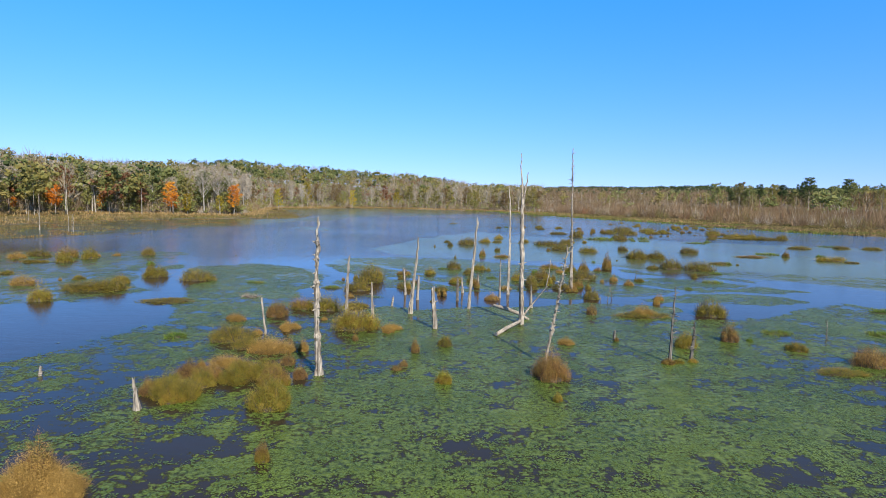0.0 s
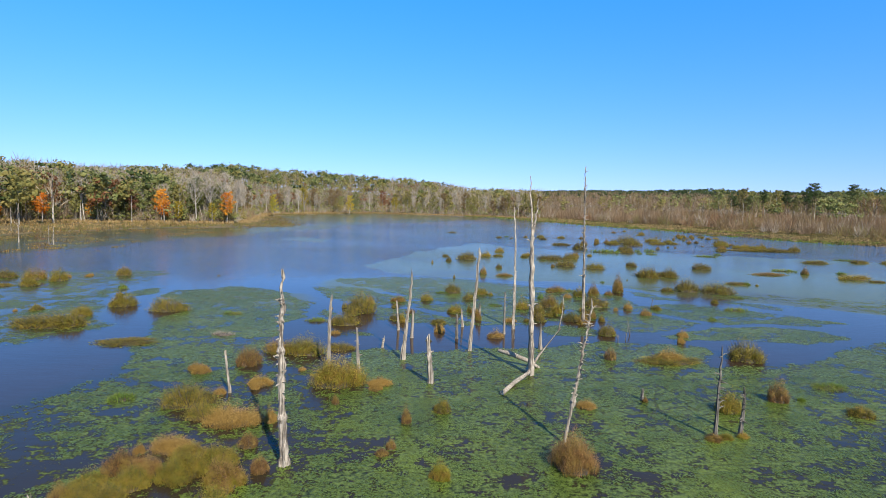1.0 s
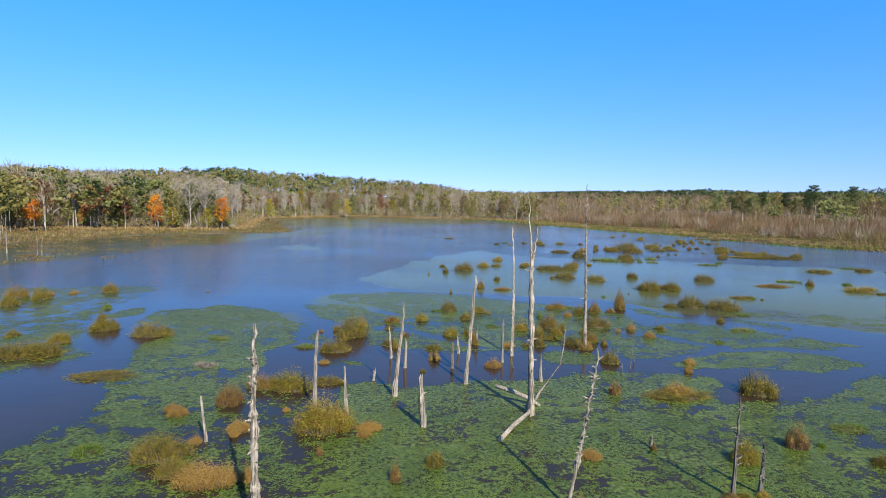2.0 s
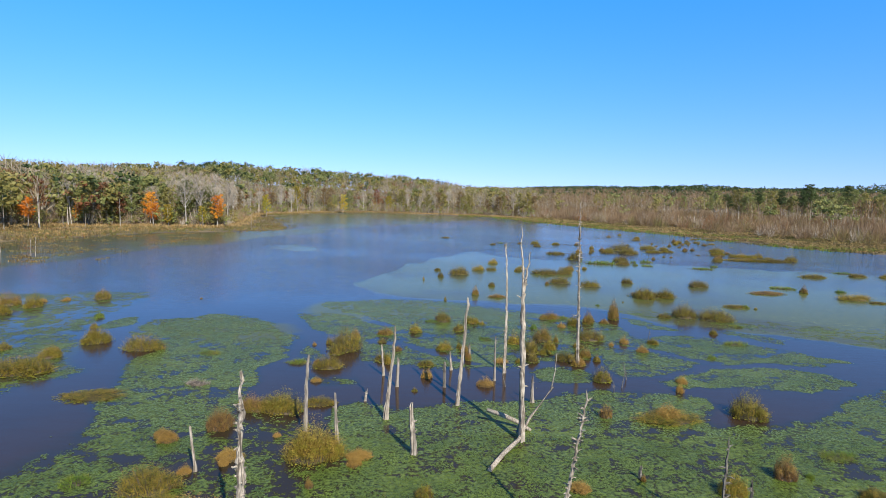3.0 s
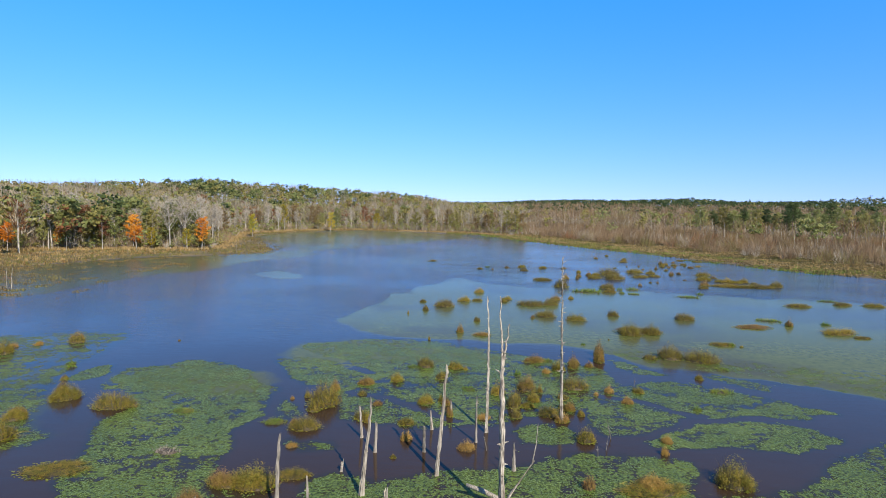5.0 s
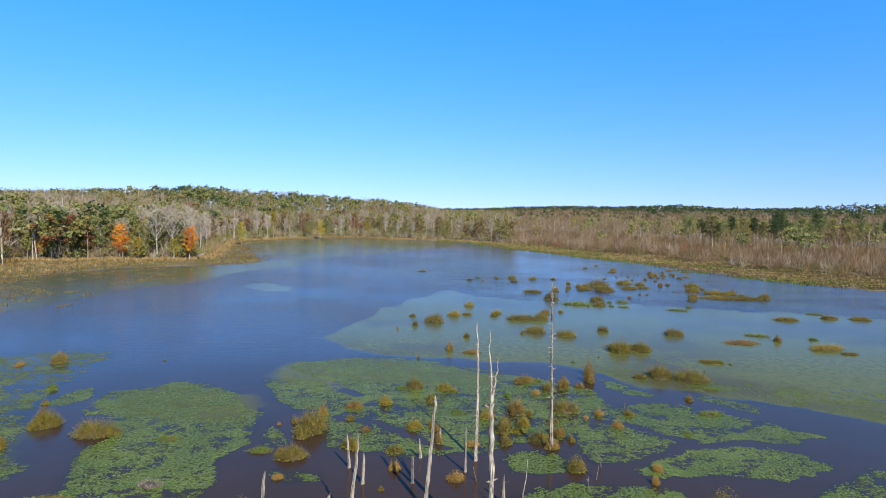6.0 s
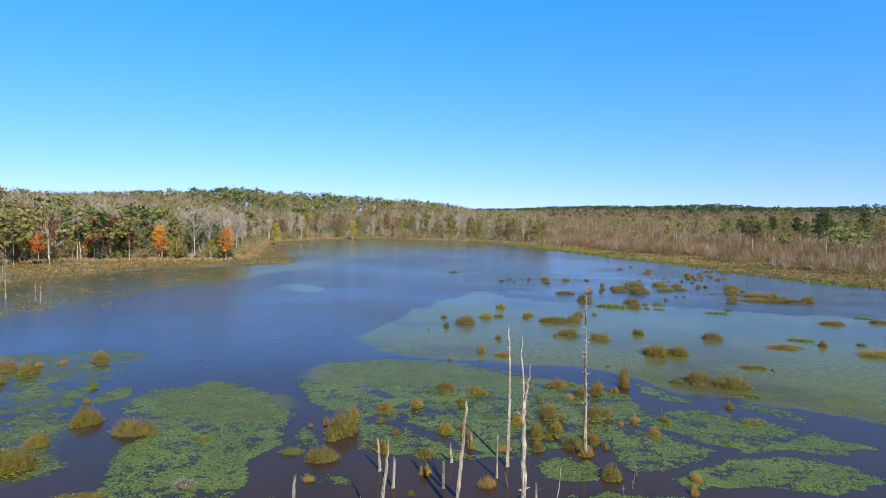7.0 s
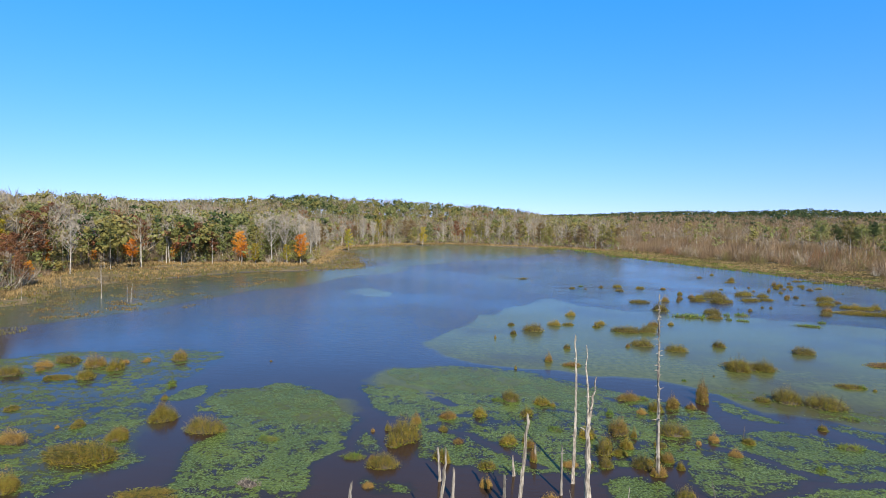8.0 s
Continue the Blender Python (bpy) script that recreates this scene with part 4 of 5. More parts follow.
tussocks("tan_grass", [(-10.4, 51.1, 0.4, 0.3), (14.4, 52.8, 0.5, 0.4), (15.7, 53.6, 0.8, 0.8), (11.5, 59.3, 0.9, 0.6), (-50.6, 63.4, 1.9, 0.9), (-43.2, 66.4, 0.9, 0.6), (-41.3, 67.4, 1, 0.3)])
tussocks("green_weed", [(-15.5, 28.3, 1.4, 0.4), (16.8, 30, 0.4, 0.3), (19.6, 32.2, 2, 0.3), (25.9, 32.3, 1.4, 0.4), (31.7, 39.9, 2.1, 0.4), (-10.5, 46.1, 1.8, 0.4), (-17.8, 48.2, 1.9, 0.2), (21.4, 49.5, 0.8, 0.4), (25.6, 54, 2.1, 0.4), (3.8, 54.2, 1.5, 0.2), (-32.8, 59.2, 1, 0.5), (-1.1, 60.8, 1.3, 0.2), (29.2, 60.9, 1.4, 0.3), (12.6, 63.4, 1, 0.4), (55.6, 84.2, 1.4, 0.6), (49, 86.7, 3.7, 0.5), (70.8, 105.5, 3.6, 0.4), (47.1, 108.4, 4.4, 0.4), (38.2, 111.1, 2.2, 0.4), (36.2, 112, 1.1, 0.6), (30, 113.6, 6.5, 0.9), (15.5, 156.1, 1.5, 0.5)])
tussocks("dead_twigs", [(-15.8, 41.1, 1.8, 0.4)])
# the large hummock, grown together
tussocks("olive_shrub", [(-10.7, 20.3, 1.4, 0.9), (-8.6, 22.0, 1.7, 0.9), (-11.9, 20.2, 1.3, 0.8), (-10.9, 26.4, 2.0, 0.8)])
tussocks("brown_sedge", [(-7.8, 20.6, 1.5, 1.1), (-10.9, 18.5, 1.1, 0.7), (-9.6, 22.3, 1.6, 0.8)])
tussocks("russet_shrub", [(4.0, 22.5, 2.2, 1.6), (-11.3, 11.9, 1.3, 1.75), (-10.6, 21.2, 1.2, 0.9), (-8.0, 23.6, 0.9, 0.7), (-12.3, 19.3, 0.9, 0.8), (-6.9, 21.6, 0.7, 0.7)])
tussocks("olive_shrub", [(26.6, 119.8, 3.0, 1.9), (35.3, 118.2, 2.9, 1.4), (43.2, 142.2, 4.6, 2.2), (25.4, 76.5, 2.5, 1.9), (28.3, 76.9, 1.9, 1.6), (69.7, 127.0, 2.1, 0.9), (6.9, 47.6, 0.9, 1.0), (5.8, 47.3, 0.5, 0.7), (-8.2, 48.7, 1.2, 1.0)])
tussocks("green_weed", [(37.3, 116.4, 1.0, 0.8), (39.9, 116.8, 2.5, 0.9), (50.9, 111.8, 1.5, 0.6), (35.4, 71.2, 0.9, 0.6), (18.1, 70.8, 0.6, 0.3), (-33.4, 60.2, 0.9, 0.5), (8.7, 58.4, 0.7, 0.8)])
tussocks("brown_sedge", [(37.8, 140.5, 1.4, 1.2), (39.5, 140.6, 2.1, 1.2), (51.3, 148.0, 4.3, 1.4), (54.6, 146.1, 2.5, 1.1), (21.9, 103.3, 1.7, 1.1), (24.9, 104.8, 0.9, 0.7), (13.5, 102.8, 1.7, 0.8), (15.0, 86.4, 0.7, 0.6), (66.4, 143.4, 3.9, 1.4), (66.7, 138.7, 1.4, 0.7), (58.1, 125.1, 1.9, 1.3), (64.5, 131.7, 2.2, 1.0), (65.9, 131.0, 2.8, 1.2), (67.1, 129.8, 2.8, 1.0), (69.7, 131.1, 2.0, 1.4), (59.9, 146.1, 1.2, 0.9), (67.3, 171.6, 1.2, 1.5), (67.8, 169.2, 1.3, 1.3), (73.5, 177.3, 1.2, 0.6), (78.7, 184.5, 2.6, 0.6), (82.3, 180.8, 2.5, 0.6), (65.9, 162.3, 1.1, 0.7), (67.6, 162.4, 0.8, 0.7), (71.8, 165.7, 0.7, 0.6)])
tussocks("brown_sedge", [(60.4, 157.3, 0.8, 1.1), (53.1, 188.0, 1.3, 0.8), (59.7, 198.2, 1.0, 0.9), (60.8, 184.1, 1.9, 1.0), (29.7, 155.1, 2.1, 0.9), (24.5, 156.4, 2.1, 1.2), (20.3, 155.4, 1.1, 0.8), (16.1, 150.5, 0.6, 0.5), (36.8, 146.0, 1.2, 1.1), (33.3, 133.7, 0.9, 0.9), (30.5, 132.9, 1.6, 1.6), (49.7, 158.3, 0.8, 0.5), (54.5, 162.8, 0.6, 0.4), (58.1, 163.6, 0.6, 0.6), (47.9, 128.5, 0.6, 0.5), (49.3, 128.1, 0.6, 0.5), (57.8, 133.9, 0.9, 0.3), (76.5, 156.2, 0.5, 0.4), (56.6, 156.4, 0.8, 0.4), (18.4, 65.8, 1.0, 1.9), (36.3, 70.5, 0.4, 0.3)])
tussocks("brown_sedge", [(21.8, 73.3, 0.2, 0.2), (-49.6, 61.8, 0.9, 0.6), (-48.9, 66.1, 0.8, 0.5), (-46.2, 59.1, 0.9, 0.5), (-38.7, 70.0, 1.3, 1.1), (-31.1, 55.6, 0.6, 0.5), (-34.1, 48.9, 0.6, 0.5), (-29.2, 47.2, 1.1, 0.8), (3.9, 59.9, 0.5, 0.4), (1.4, 50.9, 0.4, 0.8), (2.0, 47.6, 0.5, 1.4), (7.5, 51.1, 0.8, 1.1), (12.9, 60.2, 1.3, 1.3), (14.5, 61.1, 1.1, 1.5), (8.9, 51.2, 1.0, 1.0), (10.8, 49.7, 0.6, 0.9), (11.3, 49.1, 0.8, 1.1), (9.8, 53.4, 0.5, 0.9), (-9.3, 51.6, 0.5, 0.7), (-9.0, 45.8, 0.6, 0.6), (-3.9, 46.3, 0.5, 1.1), (-1.7, 40.5, 0.4, 0.3), (-7.4, 53.4, 0.8, 1.1)])
tussocks("tan_grass", [(-11.2, 11.5, 2.4, 1.5), (-10.3, 11.2, 1.2, 1.0), (-41.6, 68.1, 0.7, 0.4), (-34.8, 47.5, 0.4, 0.3)])

tussocks("brown_sedge", [(10.3, 25.1, 0.8, 0.35), (11.6, 25.4, 0.6, 0.3), (10.9, 25.3, 0.6, 0.25)])

# bare poles in the western marsh
stand(snag(7.0, (0.1, 0.0), 0.10, 0.03, PALE_WOOD, 41, "slim pale dead sapling in the marsh", 5, forks=[(3.0, (-1.6, 0.2, 4.6), 0.06)]), -81.4, 110.4)
for k, (x, y, h) in enumerate([(-74, 108, 3.4), (-72.5, 107, 2.6), (-76, 112, 3.0), (-103, 137, 5.5), (-97, 118, 3.0), (-91, 186, 5.0), (-60, 186, 4.0), (-93, 104, 3.5)]):
    stand(snag(h, (0.15 * math.sin(k), 0.0), 0.06, 0.03, PALE_WOOD if k % 2 else GREY_WOOD, 50 + k, "thin weathered dead pole in the marsh", 2), x, y)

# ---- floating weed leaves where the camera passes ----
rng = np.random.default_rng(5)


def floating_leaves(count, x0, x1, y0, y1, size, material, label):
    x, y = rng.uniform(x0, x1, count), rng.uniform(y0, y1, count)
    weed, _ = cover_of(x, y)
    clump = 0.62 * fbm(x, y, 1.25, 43, 3) + 0.38 * fbm(x, y, 4.2, 47, 2)
    keep = clump > 0.86 - 0.42 * weed
    x, y, clump = x[keep], y[keep], clump[keep]
    n = len(x)
    a = rng.uniform(0, 6.28, n)[:, None] + np.arange(4)[None] * np.pi / 2
    r = size * rng.uniform(0.5, 1.2, (n, 1)) * rng.uniform(0.55, 1.2, (n, 4))
    tilt = rng.normal(0, 0.08, (n, 2))
    px, py = r * np.cos(a), r * np.sin(a)
    corners = np.stack([x[:, None] + px, y[:, None] + py, 0.006 + rng.uniform(0, 0.010, (n, 1)) + np.abs(px * tilt[:, :1] + py * tilt[:, 1:])], -1)
    return tagged(part("floating_weed", mesh_of_polys("floating_weed", corners), material), label, "water weed", kind="stuff")


floating_leaves(330000, -26, 30, 5, 34, 0.042, WEED, "small green weed leaves floating in dense mats")
floating_leaves(140000, -34, 34, 34, 62, 0.062, SHEEN_WEED, "green weed mats floating round the dead trees")

# ---- trees ----
LEAF = {
    "green": leaf_material("green_leaf", (0.165, 0.185, 0.064), (0.26, 0.28, 0.092), (0.30, 0.29, 0.098), 0.11, thin=0.52, vary=0.3),
    "orange": leaf_material("orange_leaf", (0.42, 0.13, 0.018), (0.78, 0.29, 0.03), (0.72, 0.35, 0.04), 0.11, thin=0.52, vary=0.3),
    "yellow": leaf_material("yellow_leaf", (0.28, 0.21, 0.02), (0.58, 0.42, 0.04), (0.40, 0.36, 0.04), 0.11, thin=0.52, vary=0.3),
    "red": leaf_material("red_leaf", (0.15, 0.07, 0.035), (0.30, 0.13, 0.065), (0.26, 0.14, 0.065), 0.11, thin=0.52, vary=0.3),
    "pine": leaf_material("pine_needles", (0.035, 0.058, 0.022), (0.085, 0.12, 0.038), (0.10, 0.125, 0.04), 0.11, thin=0.52, vary=0.3),
    "grey": leaf_material("grey_twigs", (0.21, 0.178, 0.138), (0.39, 0.345, 0.275), (0.29, 0.235, 0.17), 0.11, 0.8, 0.0, 0.3),
    "ash": leaf_material("ash_twigs", (0.155, 0.13, 0.095), (0.29, 0.25, 0.185), (0.225, 0.18, 0.12), 0.05, 0.8, 0.0, 0.4),
    "umber": leaf_material("umber_twigs", (0.12, 0.08, 0.047), (0.24, 0.17, 0.105), (0.20, 0.13, 0.072), 0.05, 0.8, 0.0, 0.4),
    "brown": leaf_material("brown_leaf", (0.155, 0.10, 0.045), (0.30, 0.205, 0.095), (0.26, 0.18, 0.08), 0.11, thin=0.52, vary=0.3),
    "olive": leaf_material("olive_tree_leaf", (0.17, 0.16, 0.052), (0.295, 0.265, 0.077), (0.32, 0.255, 0.08), 0.11, thin=0.52, vary=0.3),
}
TREE_LABELS = {
    "green": "green broadleaved tree at the wood's edge", "orange": "bright orange autumn tree at the wood's edge",
    "yellow": "yellow autumn tree at the wood's edge", "red": "rusty red autumn tree in the wood",
    "pine": "dark green pine above the wood", "grey": "bare grey tree with pale trunk", "brown": "brown leaved autumn tree",
    "olive": "olive green tree turning in autumn",
}


def mesh_of_mixed(name, blocks):
    """One mesh of separate flat pieces from several arrays (pieces, corners, 3)."""
    sides = np.concatenate([np.full(len(b), b.shape[1], np.int32) for b in blocks])
    co = np.concatenate([b.reshape(-1, 3) for b in blocks]).astype(np.float32)
    me = bpy.data.meshes.new(name)
    me.vertices.add(len(co))
    me.vertices.foreach_set("co", co.ravel())
    me.loops.add(len(co))
    me.loops.foreach_set("vertex_index", np.arange(len(co), dtype=np.int32))
    me.polygons.add(len(sides))
    me.polygons.foreach_set("loop_start", np.r_[0, np.cumsum(sides)[:-1]].astype(np.int32))
    me.update(calc_edges=True)
    return me


ball = bmesh.new()
bmesh.ops.create_icosphere(ball, subdivisions=1, radius=1.0)
ICO_VERTS = np.array([tuple(v.co) for v in ball.verts])
ICO_FACES = np.array([[v.index for v in f.verts] for f in ball.faces])
ball.free()


def foliage(rng, centres, radii, per, size, squash=0.8, heart=0.45):
    """Leaf clumps: round each centre a shaded heart of facets under small leaves that look outward."""
    n = len(centres)
    flat = np.array((1, 1, squash))
    knots = ICO_VERTS[None] * (1 + rng.uniform(-0.28, 0.18, (n, len(ICO_VERTS), 1))) * (radii[:, None, None] * heart) * flat
    hearts = (centres[:, None] + knots)[:, ICO_FACES].reshape(-1, 3, 3)
    e = rng.normal(size=(n, per, 3))
    e /= np.linalg.norm(e, axis=2, keepdims=True)
    e[..., 2] = np.where(rng.random((n, per)) < 0.6, np.abs(e[..., 2]), e[..., 2])
    c = centres[:, None] + e * flat * (radii[:, None] * rng.uniform(0.5, 1.2, (n, per)))[..., None]
    grow = np.repeat(size, per)[:, None, None] if np.ndim(size) else size
    leaves = leaf_cards(rng, np.zeros((n * per, 3)), 1.0, e.reshape(-1, 3) * 0.5 + (0, 0, 0.2)) * grow + c.reshape(-1, 1, 3)
    return [hearts, leaves]


def tree_model(kind, seed, height=18.0):
    """Trunk with limbs, and a crown of uneven leaf clumps, or of fine bare twigs."""
    rng, prng = np.random.default_rng(seed), random.Random(seed)
    thing = tagged(new({"pine": "pine_tree", "grey": "bare_tree"}.get(kind, "tree")), TREE_LABELS[kind], "tree", "trees of the far shore")
    verts, faces, tips, ends = [], [], [], []
    pine, bare = kind == "pine", kind == "grey"
    drift = Vector((prng.uniform(-1, 1), prng.uniform(-1, 1), 0)) * height * 0.04
    line = [drift * math.sin(t * 2.2) + Vector((0, 0, height * 0.95 * t - 0.5 * (t == 0))) for t in (0, 0.15, 0.35, 0.55, 0.75, 1.0)]
    foot = height * (0.0125 if bare else 0.0105)
    tube(verts, faces, line, [foot * f for f in (1.25, 1.0, 0.85, 0.66, 0.42, 0.08)], 6, 0.1, prng)
    low = {"pine": 0.52, "grey": 0.34}.get(kind, prng.uniform(0.16, 0.34))
    limbs = 24 if pine else 22 if bare else 28
    for k in range(limbs):
        t = low + (0.95 - low) * (k + prng.random()) / limbs
        p = drift * math.sin(t * 2.2) + Vector((0, 0, height * 0.95 * t))
        a = k * 2.4 + prng.uniform(-0.5, 0.5)
        rel = (t - low) / (1 - low)
        reach = height * (0.17 * math.sqrt(max(0.05, 1 - rel * rel * 0.92)) if pine else 0.23 * math.sqrt(max(0.05, 1 - (rel * 1.15 - 0.3) ** 2 / 0.75)))
        reach *= prng.uniform(0.6, 1.12)
        rise = prng.uniform(0.0, 0.35) if pine else prng.uniform(0.9, 1.9) if bare else prng.uniform(0.25, 0.8)
        out = Vector((math.cos(a), math.sin(a), rise)).normalized()
        q = p + out * reach * (1.25 if bare else 1.0)
        mid = p.lerp(q, 0.5) + Vector((0, 0, -0.05 * reach))
        tube(verts, faces, [p, mid, q], [foot * (0.42 - 0.25 * rel), foot * (0.28 - 0.15 * rel), foot * 0.07], 4, 0.0, prng)
        ends.append(q)
        ends += [p.lerp(q, 0.45), p.lerp(q, 0.75) + Vector((prng.uniform(-1, 1), prng.uniform(-1, 1), prng.uniform(-0.6, 0.8))) * height * 0.035]
        tips += [q, p.lerp(q, 0.72)]
        for j in range(3 if bare else 0):
            s = p.lerp(q, prng.uniform(0.35, 0.85))
            turn = Vector((prng.uniform(-1, 1), prng.uniform(-1, 1), prng.uniform(0.3, 1.4))).normalized()
            e = s + turn * reach * prng.uniform(0.3, 0.6)
            tube(verts, faces, [s, e], [foot * 0.15, foot * 0.05], 3, 0.0, prng)
            tips.append(e)
    part("trunk", mesh_of("trunk", verts, faces), PINE_BARK if pine else BARK, thing)
    if bare:
        tips = np.array([tuple(v) for v in tips])
        root = np.repeat(tips, 11, 0)
        way = rng.normal(size=root.shape) * (0.8, 0.8, 0.6) + (0, 0, 1.0)
        way /= np.linalg.norm(way, axis=1, keepdims=True)
        end = root + way * height * rng.uniform(0.03, 0.085, (len(root), 1))
        side = np.cross(way, rng.normal(size=root.shape))
        side *= 0.042 / np.linalg.norm(side, axis=1, keepdims=True)
        part("twig_mass", mesh_of_polys("twig_mass", np.stack([root - side, root + side, end], 1)), LEAF["grey"], thing)
    else:
        centres = np.array([tuple(v) for v in ends + [line[-1] - Vector((0, 0, height * 0.03))]])
        radii = height * rng.uniform(0.032, 0.062, len(centres))
        part("crown_mass", mesh_of_mixed("crown_mass", foliage(rng, centres, radii, 38, height * (0.019 if pine else 0.0215), 0.7 if pine else 0.85)), LEAF[kind], thing)
    return thing


FOREST = {}
wood_rng = random.Random(77)


def tree(kind, x, y, height):
    which = (kind, wood_rng.randrange({"grey": 4, "green": 3, "pine": 2}.get(kind, 2)))
    s = height / 18.0
    m = pose(x, y, float(land_height(np.array(x), np.array(y))), 0, 0, wood_rng.uniform(0, 360)) @ Matrix.Diagonal((s * wood_rng.uniform(0.85, 1.1), s * wood_rng.uniform(0.85, 1.1), s, 1))
    if which not in FOREST:
        FOREST[which] = tree_model(kind, 100 + 13 * len(FOREST))
        FOREST[which].matrix_basis = m
    else:
        copy_thing(FOREST[which], pose(0, 0, 0)).matrix_basis = m


def along(line, t):
    """A place on a broken line, t from 0 to 1, and the direction there."""
    pts = np.array(line, float)
    seg = np.hypot(*np.diff(pts, axis=0).T)
    s = np.r_[0, np.cumsum(seg)]
    k = min(np.searchsorted(s, t * s[-1], side="right") - 1, len(seg) - 1)
    u = (t * s[-1] - s[k]) / seg[k]
    return pts[k] + (pts[k + 1] - pts[k]) * u, (pts[k + 1] - pts[k]) / seg[k]


# the wood's edge round the west and north of the lake; woods lie on its left-hand side
EDGE_WEST = [(-108, 70), (-100, 92), (-105, 112), (-117, 130), (-127, 147), (-131, 168), (-124, 178), (-100, 191), (-73, 197)]
EDGE_NORTH = [(-73, 197), (-84, 240), (-100, 300), (-82, 350), (-46, 382), (20, 362), (48, 330)]
MIX = ["grey"] * 13 + ["green"] * 5 + ["olive"] * 5 + ["red"] + ["yellow"] + ["brown"] * 3
for edge, count, rows in ((EDGE_WEST, 52, 3), (EDGE_NORTH, 44, 2)):
    for row in range(rows):
        for k in range(count):
            p, d = along(edge, (k + wood_rng.random()) / count)
            back = row * 6.5 + wood_rng.uniform(0.5, 6)
            x, y = p[0] - d[1] * back, p[1] + d[0] * back
            kind = wood_rng.choice(MIX)
            tall = 1.3 if y < 172 and edge is EDGE_WEST else 1.0
            tree(kind, x, y, tall * wood_rng.uniform(11, 16.5) if row else tall * wood_rng.uniform(6, 14.5))
# single trees that stand out
for kind, x, y, h in [("orange", -95, 192, 11.5), ("yellow", -88, 190, 7.5), ("orange", -121, 173, 9.5), ("orange", -113, 183, 7), ("red", -103, 189, 11), ("yellow", -79, 194, 7), ("orange", -93, 190, 8), ("orange", -125, 177, 9), ("orange", -130, 168, 5), ("orange", -74, 194, 11),
                      ("orange", -125, 144, 9), ("brown", -106, 113, 8), ("red", -106, 117, 8), ("red", -112, 120, 12), ("red", -118, 128, 12),
                      ("grey", -84, 194, 17), ("grey", -80, 195, 17.5), ("grey", -75, 197, 17), ("grey", -120, 147, 15), ("grey", -114, 182, 16),
                      ("yellow", -60, 352, 12), ("yellow", -85, 283, 11), ("yellow", -35, 384, 11), ("green", -100, 190, 15), ("green", -128, 172, 9),
                      ("red", -122, 180, 15), ("red", -108, 189, 14), ("orange", -108, 121, 6), ("green", -116, 181, 9), ("olive", -105, 188, 9),
                      ("pine", 176, 282, 19.5), ("pine", 196, 284, 19)]:
    tree(kind, x, y, h)
# the dark evergreen group east of the lake
for k in range(84):
    tree(wood_rng.choice(["pine", "pine", "green", "green", "olive"]), 188 + wood_rng.uniform(-48, 75), 290 + wood_rng.uniform(-40, 60), wood_rng.uniform(11.5, 16.5))


